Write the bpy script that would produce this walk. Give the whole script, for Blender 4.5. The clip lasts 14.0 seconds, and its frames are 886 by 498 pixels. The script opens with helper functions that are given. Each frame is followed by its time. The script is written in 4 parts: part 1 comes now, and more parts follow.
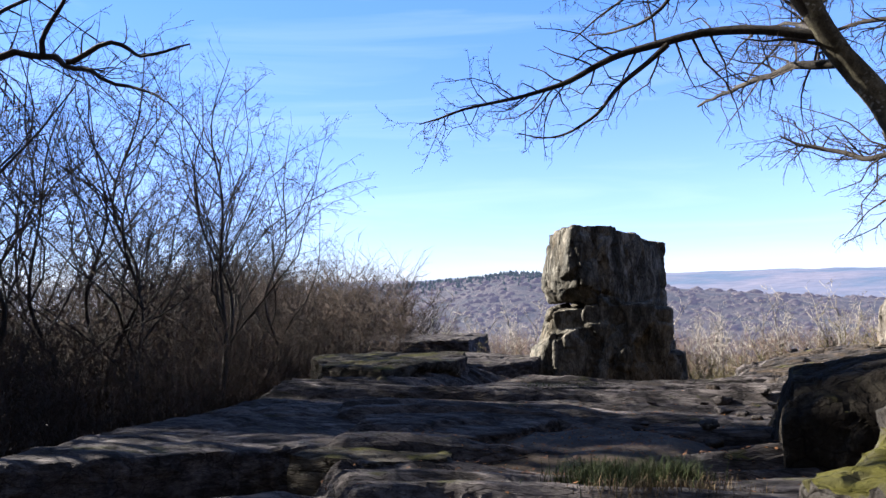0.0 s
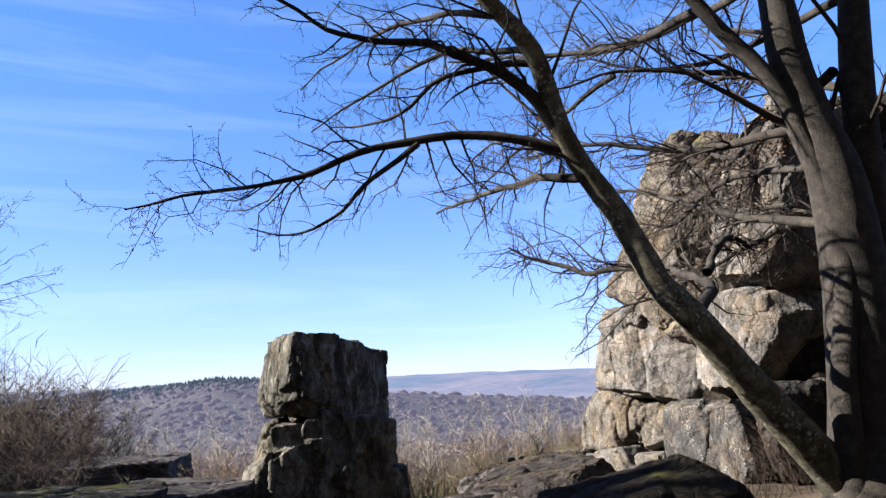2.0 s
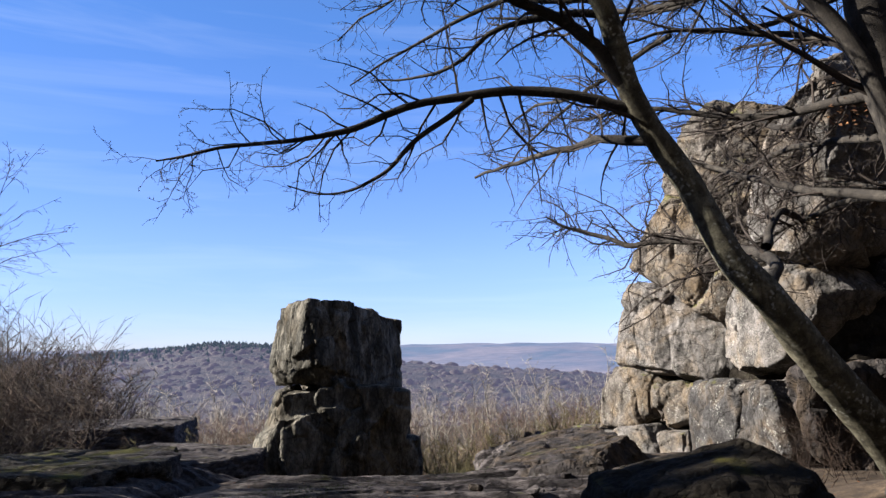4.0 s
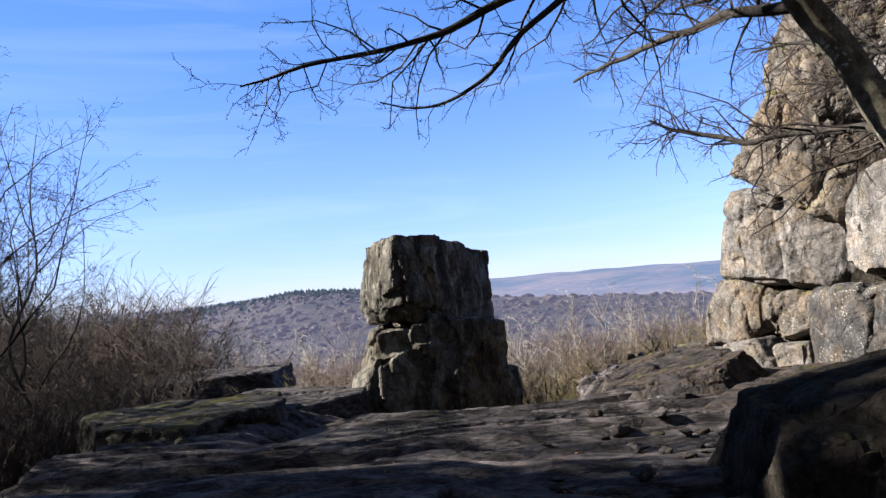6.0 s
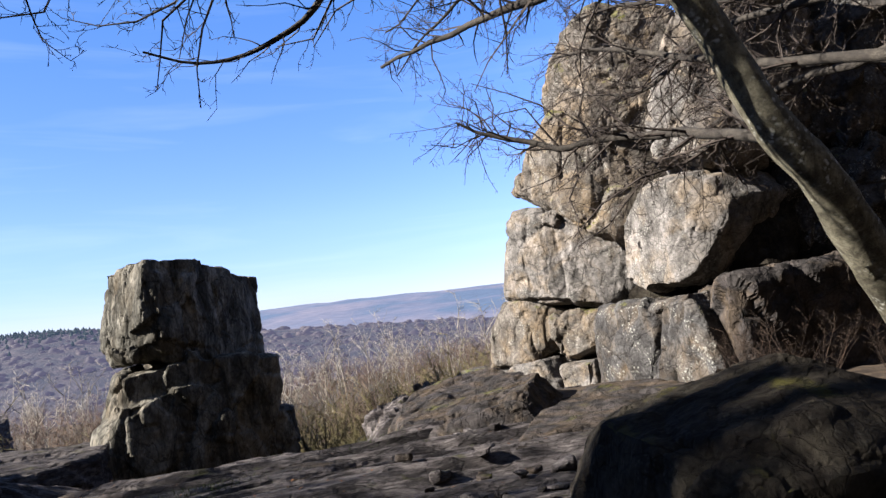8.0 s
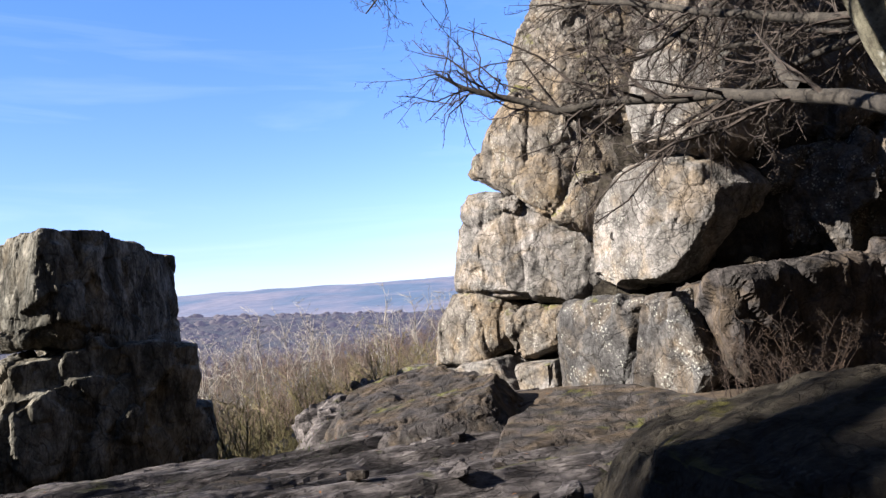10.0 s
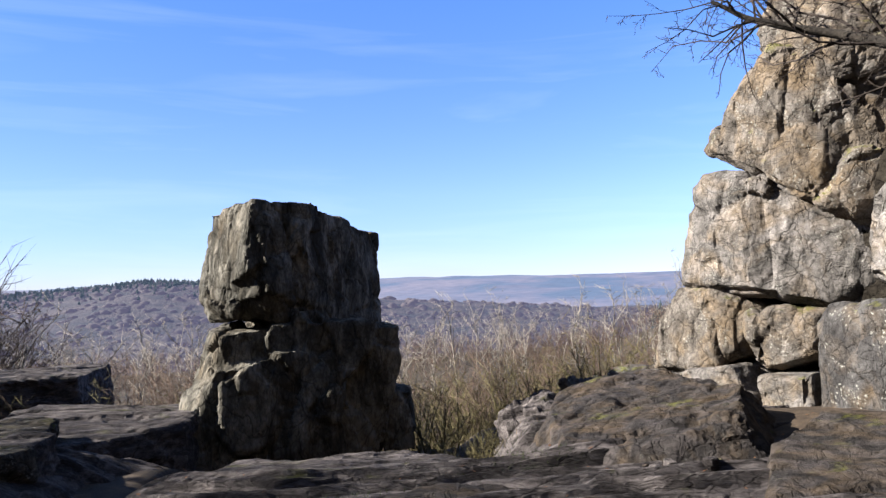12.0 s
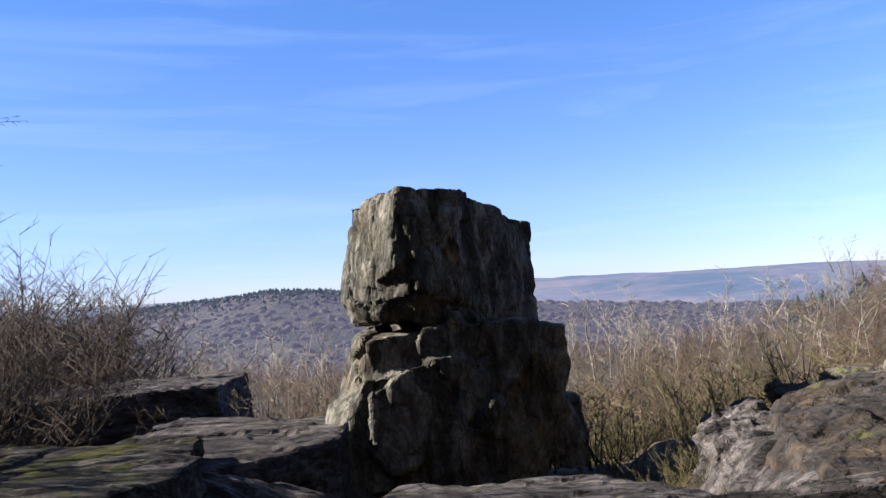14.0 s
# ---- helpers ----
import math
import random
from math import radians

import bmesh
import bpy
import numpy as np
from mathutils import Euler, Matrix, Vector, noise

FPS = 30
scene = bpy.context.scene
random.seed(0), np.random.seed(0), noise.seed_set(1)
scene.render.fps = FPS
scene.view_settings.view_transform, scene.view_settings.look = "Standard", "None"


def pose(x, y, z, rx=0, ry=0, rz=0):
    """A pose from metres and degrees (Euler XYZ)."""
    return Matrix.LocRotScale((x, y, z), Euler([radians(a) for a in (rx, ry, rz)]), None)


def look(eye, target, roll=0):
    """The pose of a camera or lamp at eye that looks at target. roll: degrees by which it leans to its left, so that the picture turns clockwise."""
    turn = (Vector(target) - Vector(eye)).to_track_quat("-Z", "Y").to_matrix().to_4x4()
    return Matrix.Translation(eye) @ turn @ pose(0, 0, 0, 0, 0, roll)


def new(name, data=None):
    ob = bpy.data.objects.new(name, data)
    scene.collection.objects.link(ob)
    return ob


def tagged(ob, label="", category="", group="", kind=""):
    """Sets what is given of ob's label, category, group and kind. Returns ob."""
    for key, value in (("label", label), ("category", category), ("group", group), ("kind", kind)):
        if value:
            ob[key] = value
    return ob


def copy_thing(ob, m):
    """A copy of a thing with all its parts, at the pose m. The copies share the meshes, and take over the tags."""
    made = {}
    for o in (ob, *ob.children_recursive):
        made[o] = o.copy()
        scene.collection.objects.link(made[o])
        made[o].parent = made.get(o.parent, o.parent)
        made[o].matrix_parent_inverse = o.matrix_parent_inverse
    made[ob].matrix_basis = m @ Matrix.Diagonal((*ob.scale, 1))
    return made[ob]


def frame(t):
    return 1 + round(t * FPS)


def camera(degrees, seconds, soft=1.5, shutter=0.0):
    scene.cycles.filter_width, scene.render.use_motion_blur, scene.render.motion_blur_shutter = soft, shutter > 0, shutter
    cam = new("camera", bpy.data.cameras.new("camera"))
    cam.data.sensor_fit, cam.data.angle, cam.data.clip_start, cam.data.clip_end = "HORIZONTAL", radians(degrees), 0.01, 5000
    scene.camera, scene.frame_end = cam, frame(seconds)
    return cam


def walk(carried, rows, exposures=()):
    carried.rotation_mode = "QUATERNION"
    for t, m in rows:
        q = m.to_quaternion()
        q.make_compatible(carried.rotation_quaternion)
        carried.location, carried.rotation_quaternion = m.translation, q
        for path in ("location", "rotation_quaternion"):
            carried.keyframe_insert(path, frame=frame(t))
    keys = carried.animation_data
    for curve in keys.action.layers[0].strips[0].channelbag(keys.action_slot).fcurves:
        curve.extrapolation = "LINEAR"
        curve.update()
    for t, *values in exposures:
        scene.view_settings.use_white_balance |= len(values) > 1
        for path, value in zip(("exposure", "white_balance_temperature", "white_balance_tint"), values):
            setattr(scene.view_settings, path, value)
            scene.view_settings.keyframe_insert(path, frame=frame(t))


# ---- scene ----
cam = camera(61.5, 14.0, soft=1.4)
PATH = [
    (0, (3.668, -6.763, 1.481), (2.881, -4.927, 1.579), -1.1),
    (0.5, (3.56, -6.377, 1.472), (2.73, -4.569, 1.675), -2.7),
    (1, (3.469, -6.14, 1.459), (2.759, -4.277, 1.616), -3.5),
    (1.5, (3.363, -5.939, 1.527), (3.104, -3.969, 1.754), -2.3),
    (2, (3.205, -5.82, 1.635), (3.17, -3.851, 1.988), -2.1),
    (2.2, (3.152, -5.757, 1.649), (3.147, -3.801, 2.069), -2.8),
    (4.3, (2.739, -5.321, 1.667), (2.692, -3.337, 1.913), -0.2),
    (4.5, (2.761, -5.293, 1.66), (2.68, -3.306, 1.874), -0.3),
    (5, (2.707, -5.158, 1.552), (2.465, -3.173, 1.571), 0.8),
    (5.5, (2.506, -4.996, 1.582), (2.265, -3.011, 1.618), -1.8),
    (6, (2.356, -4.801, 1.589), (2.126, -2.818, 1.702), -4.8),
    (6.5, (2.302, -4.481, 1.604), (2.264, -2.485, 1.736), -6.2),
    (7, (2.133, -4.134, 1.591), (2.276, -2.142, 1.695), -5.2),
    (7.5, (2.014, -3.824, 1.579), (2.378, -1.858, 1.636), -5.4),
    (8, (1.933, -3.376, 1.562), (2.356, -1.425, 1.692), -6.7),
    (8.2, (1.901, -3.289, 1.555), (2.342, -1.343, 1.695), -6.0),
    (10.3, (1.753, -1.726, 1.519), (2.436, 0.151, 1.611), -2.9),
    (10.5, (1.731, -1.629, 1.53), (2.439, 0.238, 1.624), -1.7),
    (11, (1.717, -1.377, 1.496), (2.372, 0.51, 1.588), -2.0),
    (11.5, (1.752, -1.02, 1.475), (2.163, 0.937, 1.523), -1.2),
    (12, (1.627, -0.63, 1.472), (1.759, 1.363, 1.57), -1.5),
    (12.5, (1.482, -0.361, 1.53), (1.381, 1.634, 1.631), -1.7),
    (13, (1.362, 0.083, 1.452), (1.099, 2.053, 1.671), -3.8),
    (13.5, (1.159, 0.416, 1.371), (0.826, 2.383, 1.516), -4.4),
    (14, (0.921, 0.881, 1.389), (0.752, 2.87, 1.506), -3.3),
]
walk(cam, [(t, look(eye, target, roll)) for t, eye, target, roll in PATH],
     exposures=[(0, 2.80), (1.5, 2.70), (2.2, 2.52), (4.3, 2.24), (5, 2.14), (5.5, 2.34), (6.5, 2.46), (8.2, 2.48), (10.3, 2.60), (11, 2.58), (11.5, 2.48), (12, 2.45), (13, 2.34), (14, 2.32)])

# ---- light ----
SUN_EL, SUN_AZ = 30.0, 272.0      # azimuth clockwise from +y: the sun stands to the viewer's left
world = bpy.data.worlds.new("sky")
scene.world = world
world.use_nodes = True
wn, wl = world.node_tree.nodes, world.node_tree.links
wn.clear()
w_out = wn.new("ShaderNodeOutputWorld")
w_bg = wn.new("ShaderNodeBackground")
w_sky = wn.new("ShaderNodeTexSky")
w_sky.sky_type = "NISHITA"
w_sky.sun_disc = False
w_sky.sun_elevation, w_sky.sun_rotation = radians(SUN_EL), radians(SUN_AZ)
w_sky.altitude, w_sky.air_density, w_sky.dust_density, w_sky.ozone_density = 400, 0.8, 0.1, 2.0
w_bg.inputs["Strength"].default_value = 0.0515
# thin cirrus: long faint streaks high in the sky
w_co = wn.new("ShaderNodeTexCoord")
w_map = wn.new("ShaderNodeMapping")
w_map.inputs["Rotation"].default_value = (0, radians(4), radians(12))
w_map.inputs["Scale"].default_value = (1.6, 2.0, 17.0)
w_ns = wn.new("ShaderNodeTexNoise")
w_ns.inputs["Scale"].default_value, w_ns.inputs["Detail"].default_value = 1.3, 5.0
w_ns.inputs["Roughness"].default_value, w_ns.inputs["Distortion"].default_value = 0.55, 0.6
w_rmp = wn.new("ShaderNodeMapRange")
w_rmp.inputs["From Min"].default_value, w_rmp.inputs["From Max"].default_value = 0.48, 0.82
w_rmp.inputs["To Min"].default_value, w_rmp.inputs["To Max"].default_value = 0.0, 0.11
w_mix = wn.new("ShaderNodeMixRGB")
w_mix.inputs["Color2"].default_value = (5.8, 6.2, 6.6, 1)
wl.new(w_co.outputs["Generated"], w_map.inputs["Vector"])
wl.new(w_map.outputs["Vector"], w_ns.inputs["Vector"])
wl.new(w_ns.outputs["Fac"], w_rmp.inputs["Value"])
wl.new(w_rmp.outputs["Result"], w_mix.inputs["Fac"])
w_sep = wn.new("ShaderNodeSeparateXYZ")
wl.new(w_co.outputs["Generated"], w_sep.inputs["Vector"])
w_grad = wn.new("ShaderNodeValToRGB")
for k, (pos, col) in zip([w_grad.color_ramp.elements[0], w_grad.color_ramp.elements[1], w_grad.color_ramp.elements.new(0.12), w_grad.color_ramp.elements.new(0.4)],
                         [(0.0, (0.440, 0.464, 0.696)), (0.60, (0.096, 0.160, 0.256)), (0.12, (0.555, 0.602, 0.912)), (0.42, (0.462, 0.696, 1.032))]):
    k.position, k.color = pos, (*col, 1)
wl.new(w_sep.outputs["Z"], w_grad.inputs["Fac"])
w_tint = wn.new("ShaderNodeMixRGB")
w_tint.blend_type = "MULTIPLY"
w_tint.inputs["Fac"].default_value = 1.0
wl.new(w_sky.outputs["Color"], w_tint.inputs["Color1"])
wl.new(w_grad.outputs["Color"], w_tint.inputs["Color2"])
# the blue evens out on the side away from the sun
w_side = wn.new("ShaderNodeMapRange")
w_side.inputs["From Min"].default_value, w_side.inputs["From Max"].default_value = -0.7, 0.7
w_side.inputs["To Min"].default_value, w_side.inputs["To Max"].default_value = 0.80, 1.34
wl.new(w_sep.outputs["X"], w_side.inputs["Value"])
w_even = wn.new("ShaderNodeMixRGB")
w_even.blend_type = "MULTIPLY"
w_even.inputs["Fac"].default_value = 1.0
wl.new(w_tint.outputs["Color"], w_even.inputs["Color1"])
wl.new(w_side.outputs["Result"], w_even.inputs["Color2"])
wl.new(w_even.outputs["Color"], w_mix.inputs["Color1"])
wl.new(w_mix.outputs["Color"], w_bg.inputs["Color"])
wl.new(w_bg.outputs["Background"], w_out.inputs["Surface"])

sun = new("sun", bpy.data.lights.new("sun", "SUN"))
sun.data.energy, sun.data.angle, sun.data.color = 5.0, radians(0.53), (1.0, 0.95, 0.88)
_az, _el = radians(SUN_AZ), radians(SUN_EL)
SUN_DIR = Vector((math.sin(_az) * math.cos(_el), math.cos(_az) * math.cos(_el), math.sin(_el)))
sun.matrix_world = look(SUN_DIR * 60, (0, 0, 0))


# ---- materials ----
def mat_base(name):
    m = bpy.data.materials.new(name)
    m.use_nodes = True
    n, l = m.node_tree.nodes, m.node_tree.links
    return m, n, l, n["Principled BSDF"]


def noise_node(n, l, vec, scale, detail=4.0, rough=0.55, dist=0.0):
    t = n.new("ShaderNodeTexNoise")
    t.inputs["Scale"].default_value, t.inputs["Detail"].default_value = scale, detail
    t.inputs["Roughness"].default_value, t.inputs["Distortion"].default_value = rough, dist
    l.new(vec, t.inputs["Vector"])
    return t.outputs["Fac"]


def ramp(n, l, fac, stops):
    r = n.new("ShaderNodeValToRGB")
    e = r.color_ramp.elements
    while len(e) < len(stops):
        e.new(0.5)
    for k, (pos, col) in zip(e, stops):
        k.position = pos
        k.color = (*col, 1) if len(col) == 3 else col
    l.new(fac, r.inputs["Fac"])
    return r.outputs["Color"]


def mixc(n, l, fac, a, b, mode="MIX"):
    x = n.new("ShaderNodeMixRGB")
    x.blend_type = mode
    for sock, v in (("Fac", fac), ("Color1", a), ("Color2", b)):
        if isinstance(v, (int, float)):
            x.inputs[sock].default_value = v
        elif isinstance(v, tuple):
            x.inputs[sock].default_value = (*v, 1)
        else:
            l.new(v, x.inputs[sock])
    return x.outputs["Color"]


def g3(v):
    return (v, v, v)


def rock_mat(name, light, mid, dark, moss=0.0, lichen=0.25, ochre=0.0, scale=1.0, stretch=(1, 1, 1), bump=0.8, moss_col=(0.058, 0.058, 0.014), joints=0.62, stain=0.62):
    m, n, l, p = mat_base(name)
    geo = n.new("ShaderNodeNewGeometry")
    mp = n.new("ShaderNodeMapping")
    mp.inputs["Scale"].default_value = stretch
    l.new(geo.outputs["Position"], mp.inputs["Vector"])
    v = mp.outputs["Vector"]
    big = noise_node(n, l, v, 0.9 * scale, 5, 0.6, 0.4)
    med = noise_node(n, l, v, 3.6 * scale, 9, 0.68, 0.3)
    fine = noise_node(n, l, v, 24 * scale, 8, 0.72)
    col = ramp(n, l, med, [(0.30, tuple(0.45 * c for c in mid)), (0.44, mid), (0.60, light)])
    col = mixc(n, l, ramp(n, l, big, [(0.40, g3(0)), (0.64, g3(0.6))]), col, mid)
    if ochre:
        och = noise_node(n, l, v, 1.7 * scale, 4, 0.6, 0.8)
        col = mixc(n, l, ramp(n, l, och, [(0.46, g3(0)), (0.66, g3(ochre))]), col, (0.33, 0.21, 0.09))
    # dark water stains
    st = n.new("ShaderNodeMapping")
    st.inputs["Scale"].default_value = (2.6, 2.6, 0.5)
    l.new(geo.outputs["Position"], st.inputs["Vector"])
    stn = noise_node(n, l, st.outputs["Vector"], 1.5, 5, 0.6, 0.5)
    col = mixc(n, l, ramp(n, l, stn, [(0.74 - 0.34 * stain, g3(0)), (0.89 - 0.34 * stain, g3(stain))]), col, tuple(0.45 * c for c in mid))
    # pale lichen freckles
    if lichen:
        vor = n.new("ShaderNodeTexVoronoi")
        vor.inputs["Scale"].default_value = 21
        warp = n.new("ShaderNodeVectorMath")
        warp.operation = "MULTIPLY_ADD"
        wn_ = n.new("ShaderNodeTexNoise")
        wn_.inputs["Scale"].default_value = 16
        l.new(v, wn_.inputs["Vector"])
        l.new(wn_.outputs["Color"], warp.inputs[0])
        warp.inputs[1].default_value = (0.09, 0.09, 0.09)
        l.new(v, warp.inputs[2])
        l.new(warp.outputs["Vector"], vor.inputs["Vector"])
        lm = noise_node(n, l, v, 3.1, 3)
        spot = ramp(n, l, vor.outputs["Distance"], [(0.1, g3(1)), (0.42, g3(0))])
        msk = ramp(n, l, lm, [(0.5, g3(0)), (0.6, g3(1))])
        both = mixc(n, l, 1.0, spot, msk, "MULTIPLY")
        col = mixc(n, l, mixc(n, l, 1.0, both, g3(lichen * 2), "MULTIPLY"), col, (0.27, 0.265, 0.235))
    # pits, and hairline joints that run with the grain of the rock
    col = mixc(n, l, 0.8, col, ramp(n, l, fine, [(0.30, g3(0.25)), (0.46, g3(0.95)), (0.7, g3(1.35))]), "MULTIPLY")
    wob = n.new("ShaderNodeTexNoise")
    wob.inputs["Scale"].default_value, wob.inputs["Detail"].default_value = 2.2 * scale, 5.0
    l.new(v, wob.inputs["Vector"])
    bent = n.new("ShaderNodeVectorMath")
    bent.operation = "MULTIPLY_ADD"
    l.new(wob.outputs["Color"], bent.inputs[0])
    bent.inputs[1].default_value = (0.5, 0.5, 0.5)
    l.new(v, bent.inputs[2])
    joint = None
    for k, (sc, wd) in enumerate(((1.7, 0.022), (5.2, 0.05))):
        vo = n.new("ShaderNodeTexVoronoi")
        vo.feature = "DISTANCE_TO_EDGE"
        vo.inputs["Scale"].default_value = sc * scale
        l.new(bent.outputs["Vector"], vo.inputs["Vector"])
        line = ramp(n, l, vo.outputs["Distance"], [(0.0, g3(0.22 + 0.3 * k)), (wd, g3(1))])
        joint = line if joint is None else mixc(n, l, 1.0, joint, line, "MULTIPLY")
    if joints:
        col = mixc(n, l, joints, col, joint, "MULTIPLY")
    if moss:
        sep = n.new("ShaderNodeSeparateXYZ")
        l.new(geo.outputs["Normal"], sep.inputs["Vector"])
        mn = noise_node(n, l, geo.outputs["Position"], 1.6, 5, 0.65, 0.5)
        add = n.new("ShaderNodeMath")
        add.operation = "MULTIPLY_ADD"
        l.new(sep.outputs["Z"], add.inputs[0])
        add.inputs[1].default_value = 0.22
        l.new(mn, add.inputs[2])
        lo = 0.86 - 0.34 * moss
        mfac = ramp(n, l, add.outputs[0], [(lo, g3(0)), (min(lo + 0.12, 1.0), g3(0.9))])
        mcol = mixc(n, l, fine, tuple(c * 0.5 for c in moss_col), tuple(c * 1.9 for c in moss_col))
        col = mixc(n, l, mfac, col, mcol)
    l.new(col, p.inputs["Base Color"])
    p.inputs["Roughness"].default_value = 0.86
    p.inputs["Specular IOR Level"].default_value = 0.03
    b1 = n.new("ShaderNodeBump")
    b1.inputs["Strength"].default_value, b1.inputs["Distance"].default_value = bump, 0.07
    l.new(med, b1.inputs["Height"])
    b2 = n.new("ShaderNodeBump")
    b2.inputs["Strength"].default_value, b2.inputs["Distance"].default_value = bump, 0.012
    l.new(fine, b2.inputs["Height"])
    l.new(b1.outputs["Normal"], b2.inputs["Normal"])
    if joints:
        b3 = n.new("ShaderNodeBump")
        b3.inputs["Strength"].default_value, b3.inputs["Distance"].default_value = bump * joints, 0.03
        l.new(joint, b3.inputs["Height"])
        l.new(b2.outputs["Normal"], b3.inputs["Normal"])
        b2 = b3
    l.new(b2.outputs["Normal"], p.inputs["Normal"])
    return m


def plain_noise_mat(name, stops, scale, rough=0.9, bump=0.4, dist=0.03, stretch=(1, 1, 1), haze_glow=None, detail=6, rand=0.0):
    m, n, l, p = mat_base(name)
    geo = n.new("ShaderNodeNewGeometry")
    mp = n.new("ShaderNodeMapping")
    mp.inputs["Scale"].default_value = stretch
    l.new(geo.outputs["Position"], mp.inputs["Vector"])
    a = noise_node(n, l, mp.outputs["Vector"], scale, detail, 0.62, 0.4)
    b = noise_node(n, l, mp.outputs["Vector"], scale * 7.3, 4, 0.6)
    col = ramp(n, l, a, stops)
    col = mixc(n, l, 0.7, col, ramp(n, l, b, [(0.34, g3(0.4)), (0.66, g3(1.4))]), "MULTIPLY")
    if rand:
        hs = n.new("ShaderNodeHueSaturation")
        mr = n.new("ShaderNodeMapRange")
        l.new(geo.outputs["Random Per Island"], mr.inputs["Value"])
        mr.inputs["To Min"].default_value, mr.inputs["To Max"].default_value = 1 - rand, 1 + rand
        l.new(mr.outputs["Result"], hs.inputs["Value"])
        l.new(col, hs.inputs["Color"])
        col = hs.outputs["Color"]
    l.new(col, p.inputs["Base Color"])
    p.inputs["Roughness"].default_value = rough
    p.inputs["Specular IOR Level"].default_value = 0.2
    if bump:
        bn = n.new("ShaderNodeBump")
        bn.inputs["Strength"].default_value, bn.inputs["Distance"].default_value = bump, dist
        l.new(b, bn.inputs["Height"])
        l.new(bn.outputs["Normal"], p.inputs["Normal"])
    # flat emission standing in for haze over distant surfaces
    if haze_glow:
        p.inputs["Emission Color"].default_value = (*haze_glow[0], 1)
        p.inputs["Emission Strength"].default_value = haze_glow[1]
    return m


M_PALE = rock_mat("pale quartzite", (0.143, 0.130, 0.121), (0.065, 0.060, 0.055), (0.018, 0.016, 0.015), moss=0.2, ochre=0.15)
M_OCHRE = rock_mat("ochre quartzite", (0.118, 0.105, 0.093), (0.062, 0.054, 0.046), (0.017, 0.016, 0.014), moss=0.5, ochre=0.16)
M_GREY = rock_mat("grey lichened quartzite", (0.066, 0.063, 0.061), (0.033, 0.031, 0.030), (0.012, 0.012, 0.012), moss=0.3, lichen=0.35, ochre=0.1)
M_PILLAR = rock_mat("weathered pillar rock", (0.164, 0.153, 0.131), (0.046, 0.043, 0.036), (0.008, 0.007, 0.007), moss=0.05, lichen=0.08, ochre=0.08, stretch=(1, 1, 0.55), stain=0.8)
M_SLAB = rock_mat("dark slab rock", (0.112, 0.098, 0.094), (0.032, 0.028, 0.027), (0.007, 0.007, 0.006), moss=0.16, lichen=0.06, stretch=(0.55, 1.5, 2.2), moss_col=(0.028, 0.029, 0.008))
M_LEDGE = rock_mat("pale edged ledge rock", (0.084, 0.073, 0.059), (0.024, 0.021, 0.017), (0.008, 0.007, 0.006), moss=0.45, lichen=0.2, stretch=(0.468, 1.275, 1.870), moss_col=(0.042, 0.040, 0.011))
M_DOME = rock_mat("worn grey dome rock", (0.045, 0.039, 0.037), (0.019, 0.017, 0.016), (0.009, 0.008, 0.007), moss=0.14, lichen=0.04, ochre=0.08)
# near-black base colour carries deep shade; moss patches are the rock's own
M_SHADEROCK = rock_mat("shade darkened rock", (0.028, 0.024, 0.018), (0.012, 0.010, 0.008), (0.006, 0.005, 0.004), moss=0.25, lichen=0.03, moss_col=(0.035, 0.032, 0.008))
M_MOSSY = rock_mat("mossy rock", (0.076, 0.069, 0.061), (0.036, 0.032, 0.029), (0.013, 0.012, 0.010), moss=0.66, lichen=0.15, moss_col=(0.046, 0.043, 0.009), bump=1.3)
M_SOIL = plain_noise_mat("leaf strewn soil", [(0.32, (0.015, 0.010, 0.007)), (0.5, (0.032, 0.022, 0.014)), (0.68, (0.059, 0.041, 0.026))], 5.0)
M_SCRUBFLOOR = plain_noise_mat("scrub floor", [(0.3, (0.010, 0.008, 0.005)), (0.5, (0.024, 0.018, 0.011)), (0.7, (0.047, 0.036, 0.022))], 0.5, dist=0.3)
# blue emission puts the haze of distance into these hillsides
M_WOODS = plain_noise_mat("far winter woods", [(0.40, (0.003, 0.005, 0.005)), (0.48, (0.015, 0.013, 0.011)), (0.62, (0.033, 0.025, 0.021))], 0.034, dist=4.0, bump=0.9, haze_glow=((0.21, 0.23, 0.41), 0.065), stretch=(1, 1.5, 1))
M_RIDGE = plain_noise_mat("distant ridge woods", [(0.40, (0.010, 0.016, 0.022)), (0.5, (0.034, 0.027, 0.030)), (0.62, (0.055, 0.039, 0.036))], 0.0028, dist=10.0, bump=0.5, haze_glow=((0.22, 0.32, 0.58), 0.117), stretch=(1, 1.2, 1))
# crowns and conifers emit faint violet-blue, haze put into their surface
M_CROWNS = plain_noise_mat("far leafless crowns", [(0.38, (0.007, 0.007, 0.006)), (0.5, (0.015, 0.012, 0.010)), (0.64, (0.026, 0.020, 0.017))], 0.02, bump=0.4, dist=1.5, haze_glow=((0.23, 0.22, 0.36), 0.095), rand=0.15)
M_CONIFER = plain_noise_mat("far conifer foliage", [(0.35, (0.008, 0.013, 0.011)), (0.65, (0.019, 0.027, 0.021))], 0.2, bump=0, haze_glow=((0.16, 0.24, 0.40), 0.046), rand=0.3)
M_BARK = rock_mat("beech bark", (0.145, 0.132, 0.096), (0.058, 0.052, 0.038), (0.022, 0.019, 0.015), moss=0.0, lichen=0.5, scale=2.0, bump=0.35, joints=0.0)
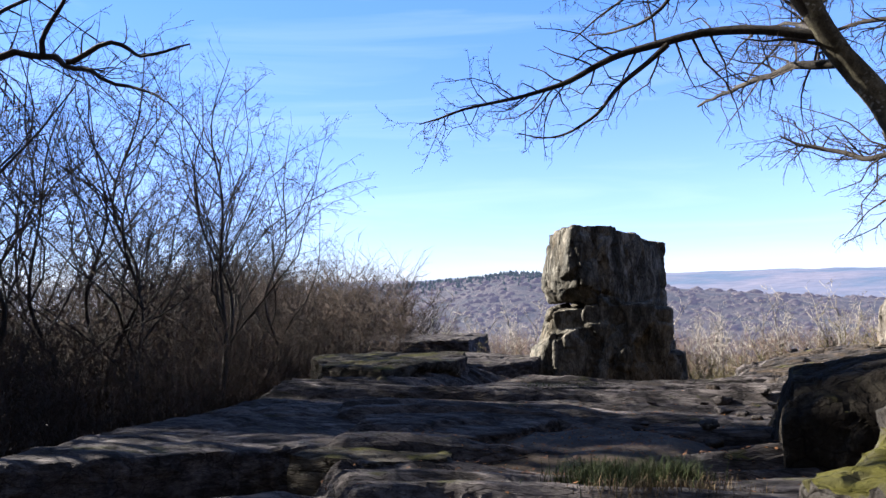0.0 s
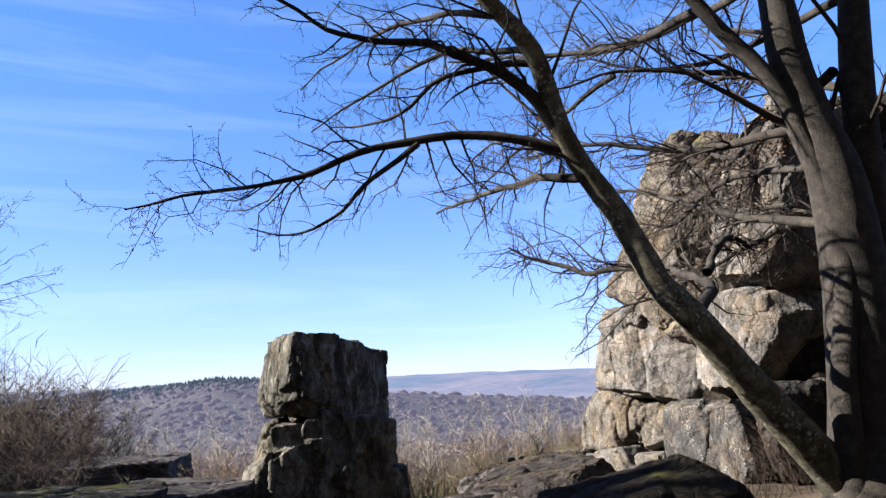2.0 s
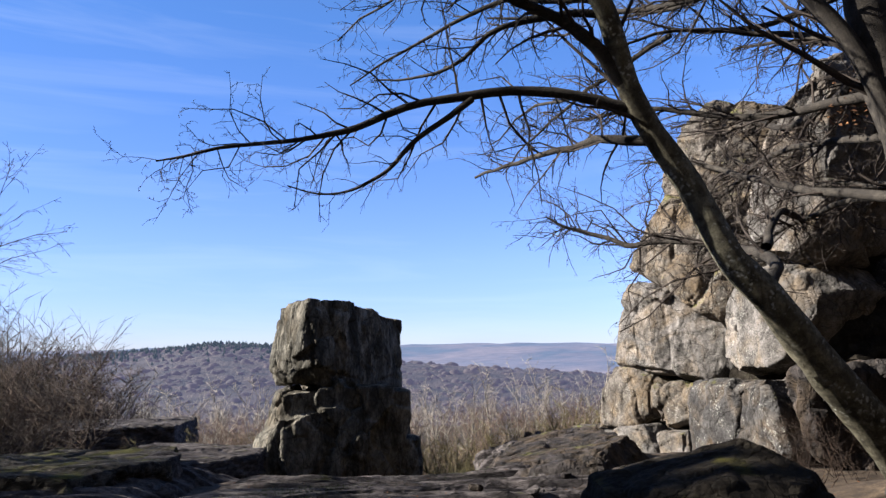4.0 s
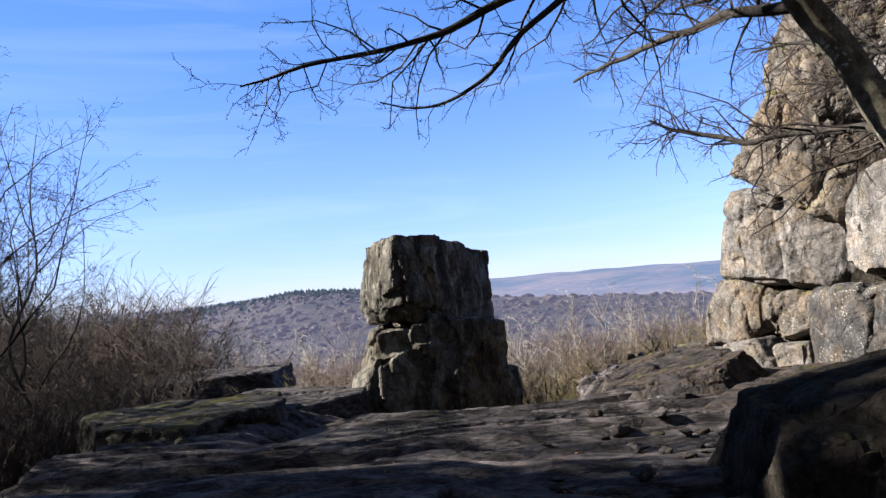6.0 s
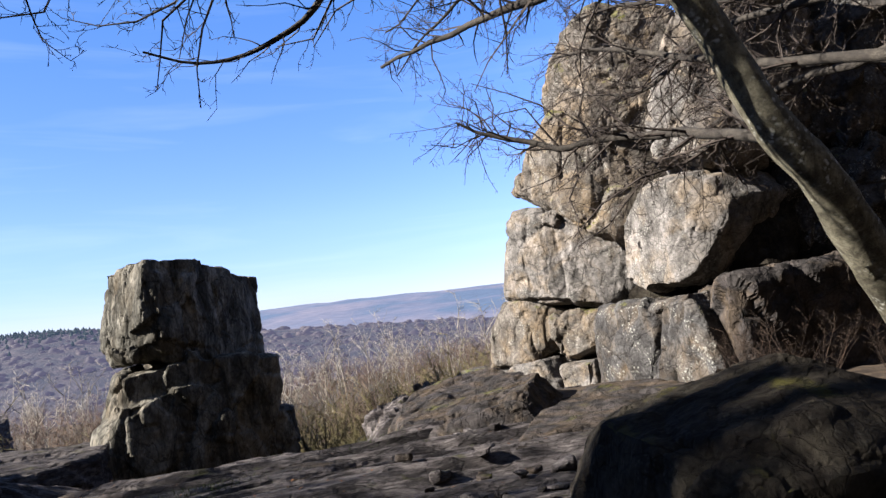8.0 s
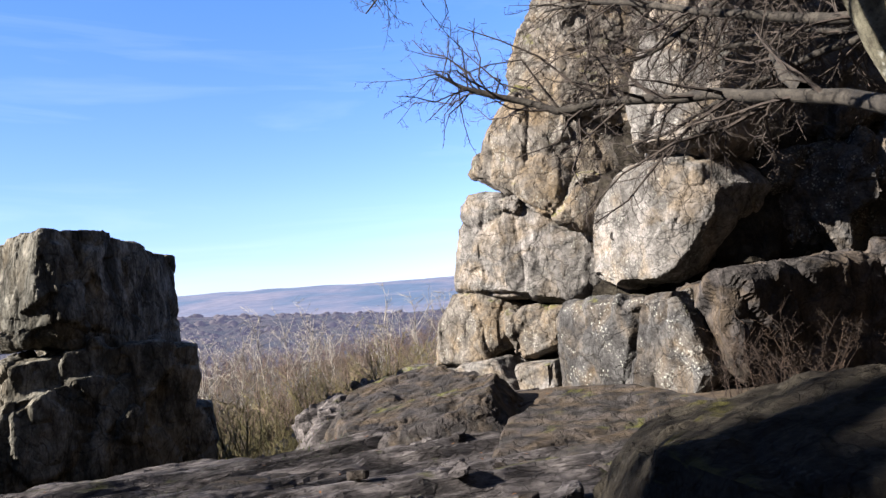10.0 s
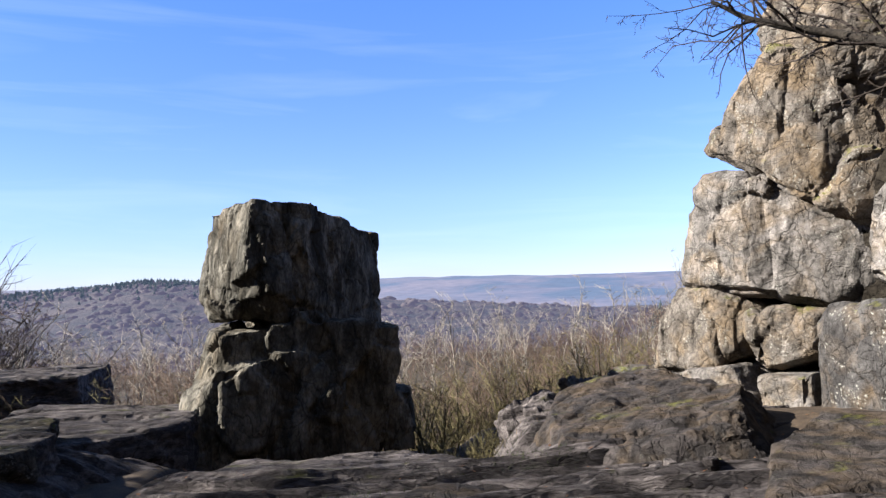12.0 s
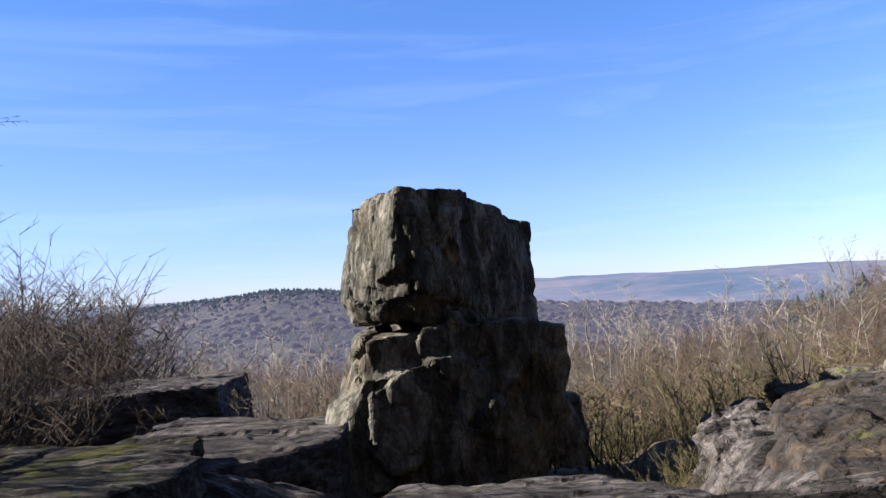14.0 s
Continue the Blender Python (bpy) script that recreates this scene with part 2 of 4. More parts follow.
M_DARKBARK = plain_noise_mat("dark bark", [(0.3, (0.011, 0.009, 0.008)), (0.55, (0.024, 0.020, 0.016)), (0.75, (0.049, 0.042, 0.034))], 9.0)
M_TWIG = plain_noise_mat("beech twigs", [(0.3, (0.015, 0.011, 0.010)), (0.7, (0.038, 0.029, 0.023))], 9.0, bump=0)
M_BIRCHTWIG = plain_noise_mat("birch twigs", [(0.3, (0.011, 0.007, 0.006)), (0.7, (0.029, 0.018, 0.015))], 3.0, bump=0)
M_BIRCH = plain_noise_mat("pale birch bark", [(0.32, (0.043, 0.036, 0.034)), (0.46, (0.136, 0.120, 0.100)), (0.7, (0.216, 0.192, 0.160))], 3.0, bump=0, stretch=(1, 1, 2))
M_SCRUB = plain_noise_mat("winter scrub twigs", [(0.3, (0.034, 0.021, 0.015)), (0.5, (0.065, 0.043, 0.031)), (0.7, (0.092, 0.066, 0.048))], 0.35, bump=0, rand=0.35)
M_BROOM = plain_noise_mat("olive broom twigs", [(0.3, (0.036, 0.029, 0.012)), (0.7, (0.085, 0.072, 0.030))], 1.2, bump=0, rand=0.3)
M_DRYSCRUB = plain_noise_mat("dark thicket twigs", [(0.3, (0.012, 0.007, 0.005)), (0.5, (0.024, 0.015, 0.010)), (0.7, (0.042, 0.027, 0.018))], 0.8, bump=0, rand=0.4)
M_GRASS = plain_noise_mat("grass", [(0.3, (0.011, 0.018, 0.005)), (0.6, (0.027, 0.035, 0.010)), (0.8, (0.059, 0.054, 0.022))], 4.0, bump=0, rand=0.4)
M_DRYGRASS = plain_noise_mat("dry grass", [(0.3, (0.049, 0.031, 0.016)), (0.7, (0.104, 0.076, 0.041))], 4.0, bump=0, rand=0.4)
M_LEAF = plain_noise_mat("dead beech leaves", [(0.3, (0.057, 0.024, 0.010)), (0.7, (0.118, 0.055, 0.022))], 6.0, bump=0, rand=0.35)


# ---- building helpers ----
def mesh_from(name, verts, faces, mats, smooth=False):
    me = bpy.data.meshes.new(name)
    me.from_pydata(verts, [], faces)
    for m in (mats if isinstance(mats, (list, tuple)) else [mats]):
        me.materials.append(m)
    if smooth:
        me.polygons.foreach_set("use_smooth", [True] * len(me.polygons))
    me.update()
    return me


def part(name, me, parent, label="", kind=""):
    ob = new(name, me)
    ob.parent = parent
    return tagged(ob, label=label, kind=kind)


def hull_mesh(clouds, voxel):
    """One closed, evenly meshed body from overlapping convex hulls of corner points."""
    bm = bmesh.new()
    for pts in clouds:
        vs = [bm.verts.new(p) for p in pts]
        r = bmesh.ops.convex_hull(bm, input=vs)
        junk = [e for e in r["geom_interior"] if isinstance(e, bmesh.types.BMVert)]
        bmesh.ops.delete(bm, geom=junk, context="VERTS")
    me = bpy.data.meshes.new("hull")
    bm.to_mesh(me)
    bm.free()
    ob = new("hull", me)
    md = ob.modifiers.new("r", "REMESH")
    md.mode, md.voxel_size = "VOXEL", voxel
    out = bpy.data.meshes.new_from_object(ob.evaluated_get(bpy.context.evaluated_depsgraph_get()))
    bpy.data.objects.remove(ob)
    bpy.data.meshes.remove(me)
    return out


def cell(v):
    return noise.cell(v)


def scramble(i, j, k, salt):
    """An even spread of numbers from 0 to 1 for whole-number places."""
    h = (i.astype(np.int64) * 73856093) ^ (j.astype(np.int64) * 19349663) ^ (k.astype(np.int64) * 83492791) ^ (salt * 2654435761)
    h = (h ^ (h >> 13)) * 1274126177 & 0xFFFFFFFF
    h = (h ^ (h >> 16)) * 2246822519 & 0xFFFFFFFF
    return ((h ^ (h >> 15)) & 0xFFFFFF) / float(0x1000000)


def grit(P, salt=0):
    """Smooth noise from -1 to 1 at many points at once."""
    B = np.floor(P).astype(np.int64)
    F = P - B
    F = F * F * (3 - 2 * F)
    out = np.zeros(len(P))
    for a in (0, 1):
        for b in (0, 1):
            for c in (0, 1):
                w = (F[:, 0] if a else 1 - F[:, 0]) * (F[:, 1] if b else 1 - F[:, 1]) * (F[:, 2] if c else 1 - F[:, 2])
                out += w * scramble(B[:, 0] + a, B[:, 1] + b, B[:, 2] + c, salt)
    return out * 2 - 1


def facets(Q, salt):
    """Per point: how its broken piece stands proud or tilts, and how far off the next piece is."""
    B = np.floor(Q).astype(np.int64)
    n = len(Q)
    d1, d2 = np.full(n, 9.0), np.full(n, 9.0)
    off, key = np.zeros((n, 3)), np.zeros((n, 3), dtype=np.int64)
    for a in (-1, 0, 1):
        for b in (-1, 0, 1):
            for c in (-1, 0, 1):
                K = B + np.array((a, b, c))
                C = K + np.stack([scramble(K[:, 0], K[:, 1], K[:, 2], salt + m) for m in (1, 2, 3)], 1)
                D = Q - C
                d = np.sqrt((D * D).sum(1))
                near = d < d1
                d2 = np.where(near, d1, np.minimum(d2, d))
                d1 = np.where(near, d, d1)
                off[near], key[near] = D[near], K[near]
    g = np.stack([scramble(key[:, 0], key[:, 1], key[:, 2], salt + m) for m in (4, 5, 6)], 1) * 2 - 1
    step = scramble(key[:, 0], key[:, 1], key[:, 2], salt + 7) - 0.5
    return step * 0.8 + (off * g).sum(1) * 0.95, d2 - d1


def weather(me, amp, size=0.9, crack=0.05, strata=0.0, tilt=(0.1, -0.25, 1.0), grain=0.35, seed=0.0, stretch=(1, 1, 0.75)):
    """Breaks a smooth body into tilted facets, cracks, bedding ledges, chips and grain."""
    n = len(me.vertices)
    co, no = np.empty(n * 3), np.empty(n * 3)
    me.vertices.foreach_get("co", co)
    me.vertex_normals.foreach_get("vector", no)
    co, no = co.reshape(-1, 3), no.reshape(-1, 3)
    P = co + np.array((seed * 3.1 + 50, seed * 7.7 + 50, seed * 1.3 + 50))
    W = np.stack([grit(P * 1.6, 31 + m) for m in range(3)], 1) * 0.13 + np.stack([grit(P * 6.0, 41 + m) for m in range(3)], 1) * 0.025
    S = np.array(stretch)
    v = np.zeros(n)
    for k, (share, a) in enumerate(((1.0, 1.0), (0.45, 0.30), (0.16, 0.10))):
        f, gap = facets((P + W * share) * S / (size * share), 100 + 20 * k)
        v += amp * a * f
        if k < 2:
            v -= crack * (1 - 0.6 * k) * np.clip(1 - gap / 0.10, 0, 1)
    if strata:
        bed = np.array(tilt) / np.linalg.norm(tilt)
        s = P @ bed * 9 + grit(P * 1.1, 51) * 1.2
        k = np.floor(s)
        fr = s - k
        run = np.floor(grit(np.stack([P[:, 0] * 0.8 + k, P[:, 1] * 0.8, P[:, 2] * 0.8], 1), 61) * 3)
        v += strata * (scramble(k, run, run * 0, 71) * 1.6 - 0.8)
        v -= strata * 0.9 * np.clip(1 - np.minimum(fr, 1 - fr) / 0.12, 0, 1)
    v += amp * grain * (grit(P * 7.0, 81) * 0.3 + grit(P * 17.0, 91) * 0.2)
    # soften the very edges of the breaks
    ends = np.empty(len(me.edges) * 2, dtype=np.int32)
    me.edges.foreach_get("vertices", ends)
    ends = ends.reshape(-1, 2)
    count = np.bincount(ends.ravel(), minlength=n)
    for _ in range(1):
        near = np.bincount(ends[:, 0], weights=v[ends[:, 1]], minlength=n) + np.bincount(ends[:, 1], weights=v[ends[:, 0]], minlength=n)
        v = 0.6 * v + 0.4 * near / np.maximum(count, 1)
    me.vertices.foreach_set("co", (co + no * v[:, None]).ravel())
    me.update()
    return me


def rock_mesh(name, clouds, mat, voxel=0.05, smooth=False, **kw):
    me = weather(hull_mesh(clouds, voxel), **kw)
    me.name = name
    me.materials.clear()
    me.materials.append(mat)
    me.polygons.foreach_set("use_smooth", [smooth] * len(me.polygons))
    return me


def slab_cloud(outline, top, thick, flare=0.06):
    """Corners of a slab: outline in plan, top as (height at its middle, rise per metre in x, in y)."""
    mx = sum(p[0] for p in outline) / len(outline)
    my = sum(p[1] for p in outline) / len(outline)
    z0, gx, gy = top
    pts = []
    for x, y in outline:
        z = z0 + gx * (x - mx) + gy * (y - my)
        pts.append((x, y, z))
        pts.append((x + (x - mx) * flare, y + (y - my) * flare, z - thick))
    return pts


# ---- ground: one sheet to the horizon ----
def smooth(a, b, v):
    t = min(1.0, max(0.0, (v - a) / (b - a)))
    return t * t * (3 - 2 * t)


def ground_z(x, y):
    r = math.hypot(x, y)
    z = -0.04 - 0.04 * min(max(0.0, y - 2), 9) - 0.02 * min(max(0.0, -y - 8), 10)
    z += 0.05 * min(max(0.0, x - 4), 4)
    # unseen wooded bank behind the path and to the right, added to block skylight
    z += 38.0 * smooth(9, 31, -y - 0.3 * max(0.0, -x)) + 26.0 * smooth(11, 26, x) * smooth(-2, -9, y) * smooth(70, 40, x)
    # unseen knoll on the left, raised to shade the foreground and boulder
    z += smooth(10.5, 14.5, -x) * smooth(60, 25, -x) * (5.0 * smooth(4.6, 1.0, y) + 10.0 * math.exp(-((y - 1.7) / 1.3) ** 2))
    # bank of soil round the roots of the beech
    z += 0.45 * math.exp(-(((x - 7.1) / 1.3) ** 2 + ((y - 1.6) / 1.3) ** 2))
    # lower between the slabs, level with them only on the trodden path
    path = math.exp(-(((x - 2.1) / 1.3) ** 2 + ((y - 0.5) / 1.2) ** 2)) + math.exp(-(((x - 3.2) / 1.0) ** 2 + ((y + 5) / 3.2) ** 2))
    z -= 0.3 * (1 - min(1.0, path * 1.3)) * (1 - smooth(4.3, 6.0, x))
    z -= 0.4 * smooth(6.0, 9.0, y) * smooth(-1.3, -0.7, x) * smooth(3.4, 2.6, x)
    edge = smooth(12.0, 22, y)
    z -= 3.0 * edge
    z -= 1.6 * smooth(0, 5, -x - 3.0 - 0.2 * min(max(y, 0), 8)) * (1 - edge)
    z -= 0.35 * smooth(-1.0, 0.6, -x - 0.6) * smooth(3.5, 1.0, y) * smooth(-6.5, -3.5, y)
    z -= 0.35 * smooth(8.5, 10.2, y) * (1 - edge)
    # slope to the valley, rising shoulder towards the right
    if r > 20:
        z -= 66 * smooth(25, 620, r) * (0.75 + 0.25 * smooth(-0.5, 0.4, -x / max(r, 1)))
        z += 3.6 * smooth(0.50, 0.66, -x / r) * smooth(14, 40, r) * smooth(260, 90, r)
        z -= 2.4 * smooth(22, 85, r) * (1 - smooth(0.15, 0.5, x / r))
        z += 17 * smooth(0.25, 0.75, x / r) * smooth(32, 100, r) * smooth(420, 160, r)
    if y > 200:
        hill = math.exp(-(((x + 330) / 330) ** 2)) * math.exp(-(((y - 1000) / 240) ** 2))
        z += 76 * hill
        hill = math.exp(-(((x + 760) / 420) ** 2)) * math.exp(-(((y - 1250) / 260) ** 2))
        z += 52 * hill
        hill = math.exp(-(((x - 140) / 260) ** 2)) * math.exp(-(((y - 1000) / 150) ** 2))
        z += 26 * hill
    z += (96 + 5 * math.sin(x / 900 + 1.0) - 24 * smooth(-200, 1800, x)) * smooth(1300, 3000, r)
    if r > 60:
        z += (noise.noise(Vector((x / 170, y / 170, 0))) * 7 + noise.noise(Vector((x / 60, y / 60, 3))) * 2.2) * smooth(60, 400, r)
        z += noise.noise(Vector((x / 420, y / 420, 9))) * 9 * smooth(1500, 3000, r)
    else:
        z += noise.noise(Vector((x * 0.8, y * 0.8, 0))) * 0.06 + noise.noise(Vector((x * 2.9, y * 2.9, 4))) * 0.025 + noise.noise(Vector((x * 9, y * 9, 8))) * 0.01
    return z


def bed_z(x, y):
    """Bedrock: thin beds dipping away from the viewer, their broken edges facing back."""
    z = -0.03 - 0.042 * max(0.0, y - 2)
    w = noise.noise(Vector((x * 0.35, y * 0.35, 2))) * 0.7 + noise.noise(Vector((x * 1.3, y * 1.3, 5))) * 0.16
    for freq, amp, sd in ((0.62, 0.22, 1.0), (1.55, 0.125, 2.0), (4.3, 0.048, 3.0)):
        s = (y * 0.96 - x * 0.16 + w) * freq + sd * 0.37
        k = math.floor(s)
        f = s - k
        run = math.floor(x * freq * 0.55 + k * 0.37 + noise.noise(Vector((x * 0.3, k * 3.1, sd))) * 0.8)
        h = amp * (0.25 + 0.75 * abs(cell(Vector((k * 1.37 + 0.5, run * 2.1 + 0.5, sd)))))
        rise = min(1.0, f / (0.09 * freq))
        z += h * (rise * (1 - f) - 0.35)
    z += noise.noise(Vector((x * 2.2, y * 3.5, 1))) * 0.012 + noise.noise(Vector((x * 7, y * 11, 1))) * 0.007
    # sinks under the soil of the path and round its rim
    path = math.exp(-(((x - 2.1) / 1.25) ** 2 + ((y - 0.5) / 1.1) ** 2))
    z -= 0.28 * path
    z -= 0.5 * math.exp(-(((x + 1.25) / 0.5) ** 2 + ((y - 7.0) / 1.9) ** 2)) + 0.22 * math.exp(-(((x - 1.0) / 1.7) ** 2 + ((y - 7.6) / 1.5) ** 2))
    z -= 0.65 * smooth(6.0, 9.0, y) * smooth(-1.3, -0.7, x) * smooth(3.4, 2.6, x)
    jag = noise.noise(Vector((x * 0.9, y * 0.9, 7))) * 0.5
    z -= 1.3 * smooth(0, 0.5, -x - 2.9 - 0.2 * min(max(y, 0), 8) + jag)
    z -= 1.2 * smooth(0, 0.5, y - 8.6 - 0.12 * x + jag)
    z -= 1.0 * smooth(0, 0.6, -y - 4.5 + jag)
    z -= 0.4 * smooth(0, 0.6, -x + 0.4 - 0.6 * (y + 1.2) + jag) * smooth(3.0, 1.5, y)
    return z


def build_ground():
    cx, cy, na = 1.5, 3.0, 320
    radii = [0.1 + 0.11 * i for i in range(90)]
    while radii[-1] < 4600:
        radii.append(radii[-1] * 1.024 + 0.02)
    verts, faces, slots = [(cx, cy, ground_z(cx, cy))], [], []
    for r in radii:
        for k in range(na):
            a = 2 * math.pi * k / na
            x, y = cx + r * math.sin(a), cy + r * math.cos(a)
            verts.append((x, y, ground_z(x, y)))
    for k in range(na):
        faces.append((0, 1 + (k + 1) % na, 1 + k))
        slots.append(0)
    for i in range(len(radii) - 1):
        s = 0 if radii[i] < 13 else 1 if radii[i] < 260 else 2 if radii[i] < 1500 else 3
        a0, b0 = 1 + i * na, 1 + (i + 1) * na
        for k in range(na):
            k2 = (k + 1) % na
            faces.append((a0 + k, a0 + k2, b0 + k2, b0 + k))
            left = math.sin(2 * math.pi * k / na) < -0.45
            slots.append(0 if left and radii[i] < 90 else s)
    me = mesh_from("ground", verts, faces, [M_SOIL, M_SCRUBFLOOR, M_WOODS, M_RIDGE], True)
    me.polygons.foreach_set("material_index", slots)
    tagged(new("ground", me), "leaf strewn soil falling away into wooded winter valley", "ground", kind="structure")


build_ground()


def build_bedrock():
    x0, x1, y0, y1, dx, dy = -5.6, 7.2, -5.4, 9.8, 0.068, 0.030
    nx, ny = int((x1 - x0) / dx), int((y1 - y0) / dy)
    verts = []
    for j in range(ny + 1):
        for i in range(nx + 1):
            x, y = x0 + i * dx, y0 + j * dy
            verts.append((x, y, bed_z(x, y)))
    faces = [(j * (nx + 1) + i, j * (nx + 1) + i + 1, (j + 1) * (nx + 1) + i + 1, (j + 1) * (nx + 1) + i) for j in range(ny) for i in range(nx)]
    me = mesh_from("bedrock", verts, faces, M_SLAB)
    tagged(new("bedrock", me), "worn layered dark bedrock with broken bed edges", "ground", kind="structure")


build_bedrock()


# ---- the balanced rock pillar ----
pillar = new("rock_pillar")
pillar.location = (0.2, 12.0, -1.0)
tagged(pillar, "free-standing dark weathered rock stack of two stacked blocks", "rock")


def under(me, parent):
    me.transform(Matrix.Translation(-parent.location))
    return me


me = rock_mesh("upper_block", [[(-0.5, 10.97, 2.86), (0.32, 11.47, 2.85), (1.33, 13.42, 2.48), (0.1, 14.2, 2.5), (-1.42, 12.0, 2.76),
                               (-1.62, 11.9, 1.35), (-1.3, 11.45, 1.3), (-0.42, 10.82, 1.35), (0.3, 11.35, 1.3), (1.4, 13.3, 1.5),
                               (-1.4, 11.9, 0.98), (-1.1, 11.5, 1.02), (-0.2, 11.2, 0.98), (0.5, 11.75, 0.86), (1.33, 13.2, 0.72), (0.1, 14.2, 0.8)],
                              [(-0.55, 10.95, 2.8), (-0.25, 11.0, 2.6), (-0.35, 10.84, 1.9), (-0.6, 10.76, 1.75), (-0.9, 11.1, 1.6), (-0.4, 11.5, 1.5), (-0.6, 11.6, 2.7)],
                              [(0.3, 11.42, 2.8), (0.05, 11.2, 2.5), (0.25, 11.25, 1.9), (0.5, 11.7, 1.6), (0.4, 12.2, 2.6), (-0.1, 11.8, 2.0)]],
               M_PILLAR, 0.03, amp=0.1, size=0.75, crack=0.03, seed=1.0, grain=0.25, stretch=(1, 1, 0.6))
part("upper_block", under(me, pillar), pillar, "sunlit rough upper block")
me = rock_mesh("lower_block", [[(-1.3, 11.4, 0.84), (-1.08, 11.0, 0.8), (0.3, 11.12, 0.97), (1.68, 11.36, 0.84), (1.5, 13.2, 0.8), (-0.4, 14.0, 0.9), (-1.3, 12.5, 0.9),
                               (1.70, 11.34, 0.3), (1.35, 11.3, -1.2), (1.35, 13.3, -1.2), (-0.5, 14.2, -1.2), (-2.05, 11.5, -1.2), (-1.9, 12.6, -1.2), (-0.9, 10.85, -1.2), (0.4, 11.0, -1.2), (0.3, 11.08, 0.3)],
                              [(-1.15, 11.15, 0.3), (-1.05, 10.72, 0.3), (0.1, 10.97, 0.55), (0.5, 11.05, 0.45), (-1.75, 11.4, -0.1), (-2.05, 11.4, -1.2), (-1.6, 10.5, -1.2), (-1.4, 10.66, -0.3), (0.3, 10.85, -1.2), (0.9, 10.98, -1.2), (0.7, 11.0, 0.1), (0.0, 11.5, 0.5)],
                              [(0.1, 11.1, 1.14), (0.3, 11.3, 1.17), (-0.1, 11.4, 1.05), (0.35, 11.1, 0.9), (0.0, 11.1, 0.85), (0.2, 11.6, 1.0)]],
               M_PILLAR, 0.035, amp=0.1, size=0.8, crack=0.03, seed=2.0, grain=0.25, stretch=(1, 1, 0.65))
part("lower_block", under(me, pillar), pillar, "shaded dark lower block")
me = rock_mesh("foot_stone", [[(1.4, 11.6, -0.22), (1.85, 11.8, -0.25), (1.85, 12.6, -0.25), (1.4, 12.4, -0.2),
                              (1.4, 11.5, -1.2), (1.92, 11.7, -1.2), (1.92, 12.7, -1.2), (1.4, 12.6, -1.2)]], M_PILLAR, 0.05, amp=0.07, seed=3.0)
part("foot_stone", under(me, pillar), pillar)


# ---- the cliff: stacked blocks leaning on one another ----
cliff = new("rock_cliff")
cliff.location = (8.0, 8.0, -0.3)
tagged(cliff, "tall sunlit cliff of fractured quartzite blocks with dark crevices", "rock face")


def wall_block(name, front, depth, mat, label, seed, voxel=0.042, shrink=0.86, edge=0.075, toward=(0.9, 0.4), fold=0.0, **kw):
    """A block given by the outline of its weathered face, running back into the cliff."""
    c = Vector((sum(p[0] for p in front), sum(p[1] for p in front), sum(p[2] for p in front))) / len(front)
    back = Vector((*toward, 0.0)).normalized() * depth
    bulge = c - back.normalized() * 0.16
    span = max(c.y - p[1] for p in front) or 1.0
    pts = []
    for p in front:
        v = c + (Vector(p) - c) * 1.015
        v = v + back.normalized() * fold * max(0.0, (c.y - v.y) / span)
        pts += [v + back * edge, bulge + (v - bulge) * 0.84 - back.normalized() * 0.03, c + (v - c) * shrink + back]
    args = dict(amp=0.14, size=1.25, crack=0.035, grain=0.25)
    args.update(kw)
    me = rock_mesh(name, [pts], mat, voxel, seed=seed, **args)
    return part(name, under(me, cliff), cliff, label)


wall_block("block", [(5.78, 11.4, 0.02), (5.88, 11.24, 0.92), (6.03, 10.94, 1.34), (6.38, 10.23, 1.38), (6.67, 9.65, 0.95), (6.53, 9.95, 0.33), (6.3, 10.4, 0.06)], 1.8, M_OCHRE, "ochre stained base block", 11.0, fold=0.3)
wall_block("block", [(6.66, 9.76, 0.95), (6.84, 9.39, 1.1), (7.1, 8.86, 1.0), (7.08, 8.88, 0.38), (6.83, 9.38, 0.16), (6.64, 9.79, 0.18)], 1.5, M_OCHRE, "ochre stained base block", 12.0, fold=0.25)
wall_block("block", [(6.03, 10.94, 1.36), (6.12, 10.77, 2.49), (6.28, 10.44, 3.09), (6.59, 9.82, 3.08), (6.99, 9.02, 2.72), (7.35, 8.3, 2.22), (7.36, 8.27, 1.85), (7.28, 8.43, 1.25), (7.07, 8.85, 1.0), (6.65, 9.69, 1.2), (6.3, 10.41, 1.29)], 2.0, M_PALE, "pale pinkish face block", 13.0, fold=0.95)
wall_block("block", [(6.3, 10.39, 3.43), (6.44, 10.11, 4.05), (6.62, 9.76, 4.46), (6.84, 9.32, 4.78), (7.27, 8.46, 4.6), (7.54, 7.91, 4.0), (7.66, 7.69, 3.51), (7.58, 7.83, 3.04), (7.4, 8.2, 2.43), (7.26, 8.48, 2.14), (7.1, 8.79, 2.3), (6.79, 9.41, 2.78), (6.43, 10.15, 3.2)], 2.0, M_OCHRE, "overhanging ochre block with moss", 14.0, fold=1.5)
wall_block("block", [(6.93, 9.84, 5.09), (7.07, 9.57, 5.6), (7.27, 9.16, 6.2), (7.61, 8.48, 6.42), (7.97, 7.76, 6.08), (8.24, 7.23, 5.62), (8.25, 7.21, 5.06), (8.05, 7.6, 4.26), (7.91, 7.88, 3.67), (7.4, 8.66, 4.2), (6.95, 9.68, 4.72)], 1.8, M_OCHRE, "rough summit block", 15.0, strata=0.03, fold=1.5)
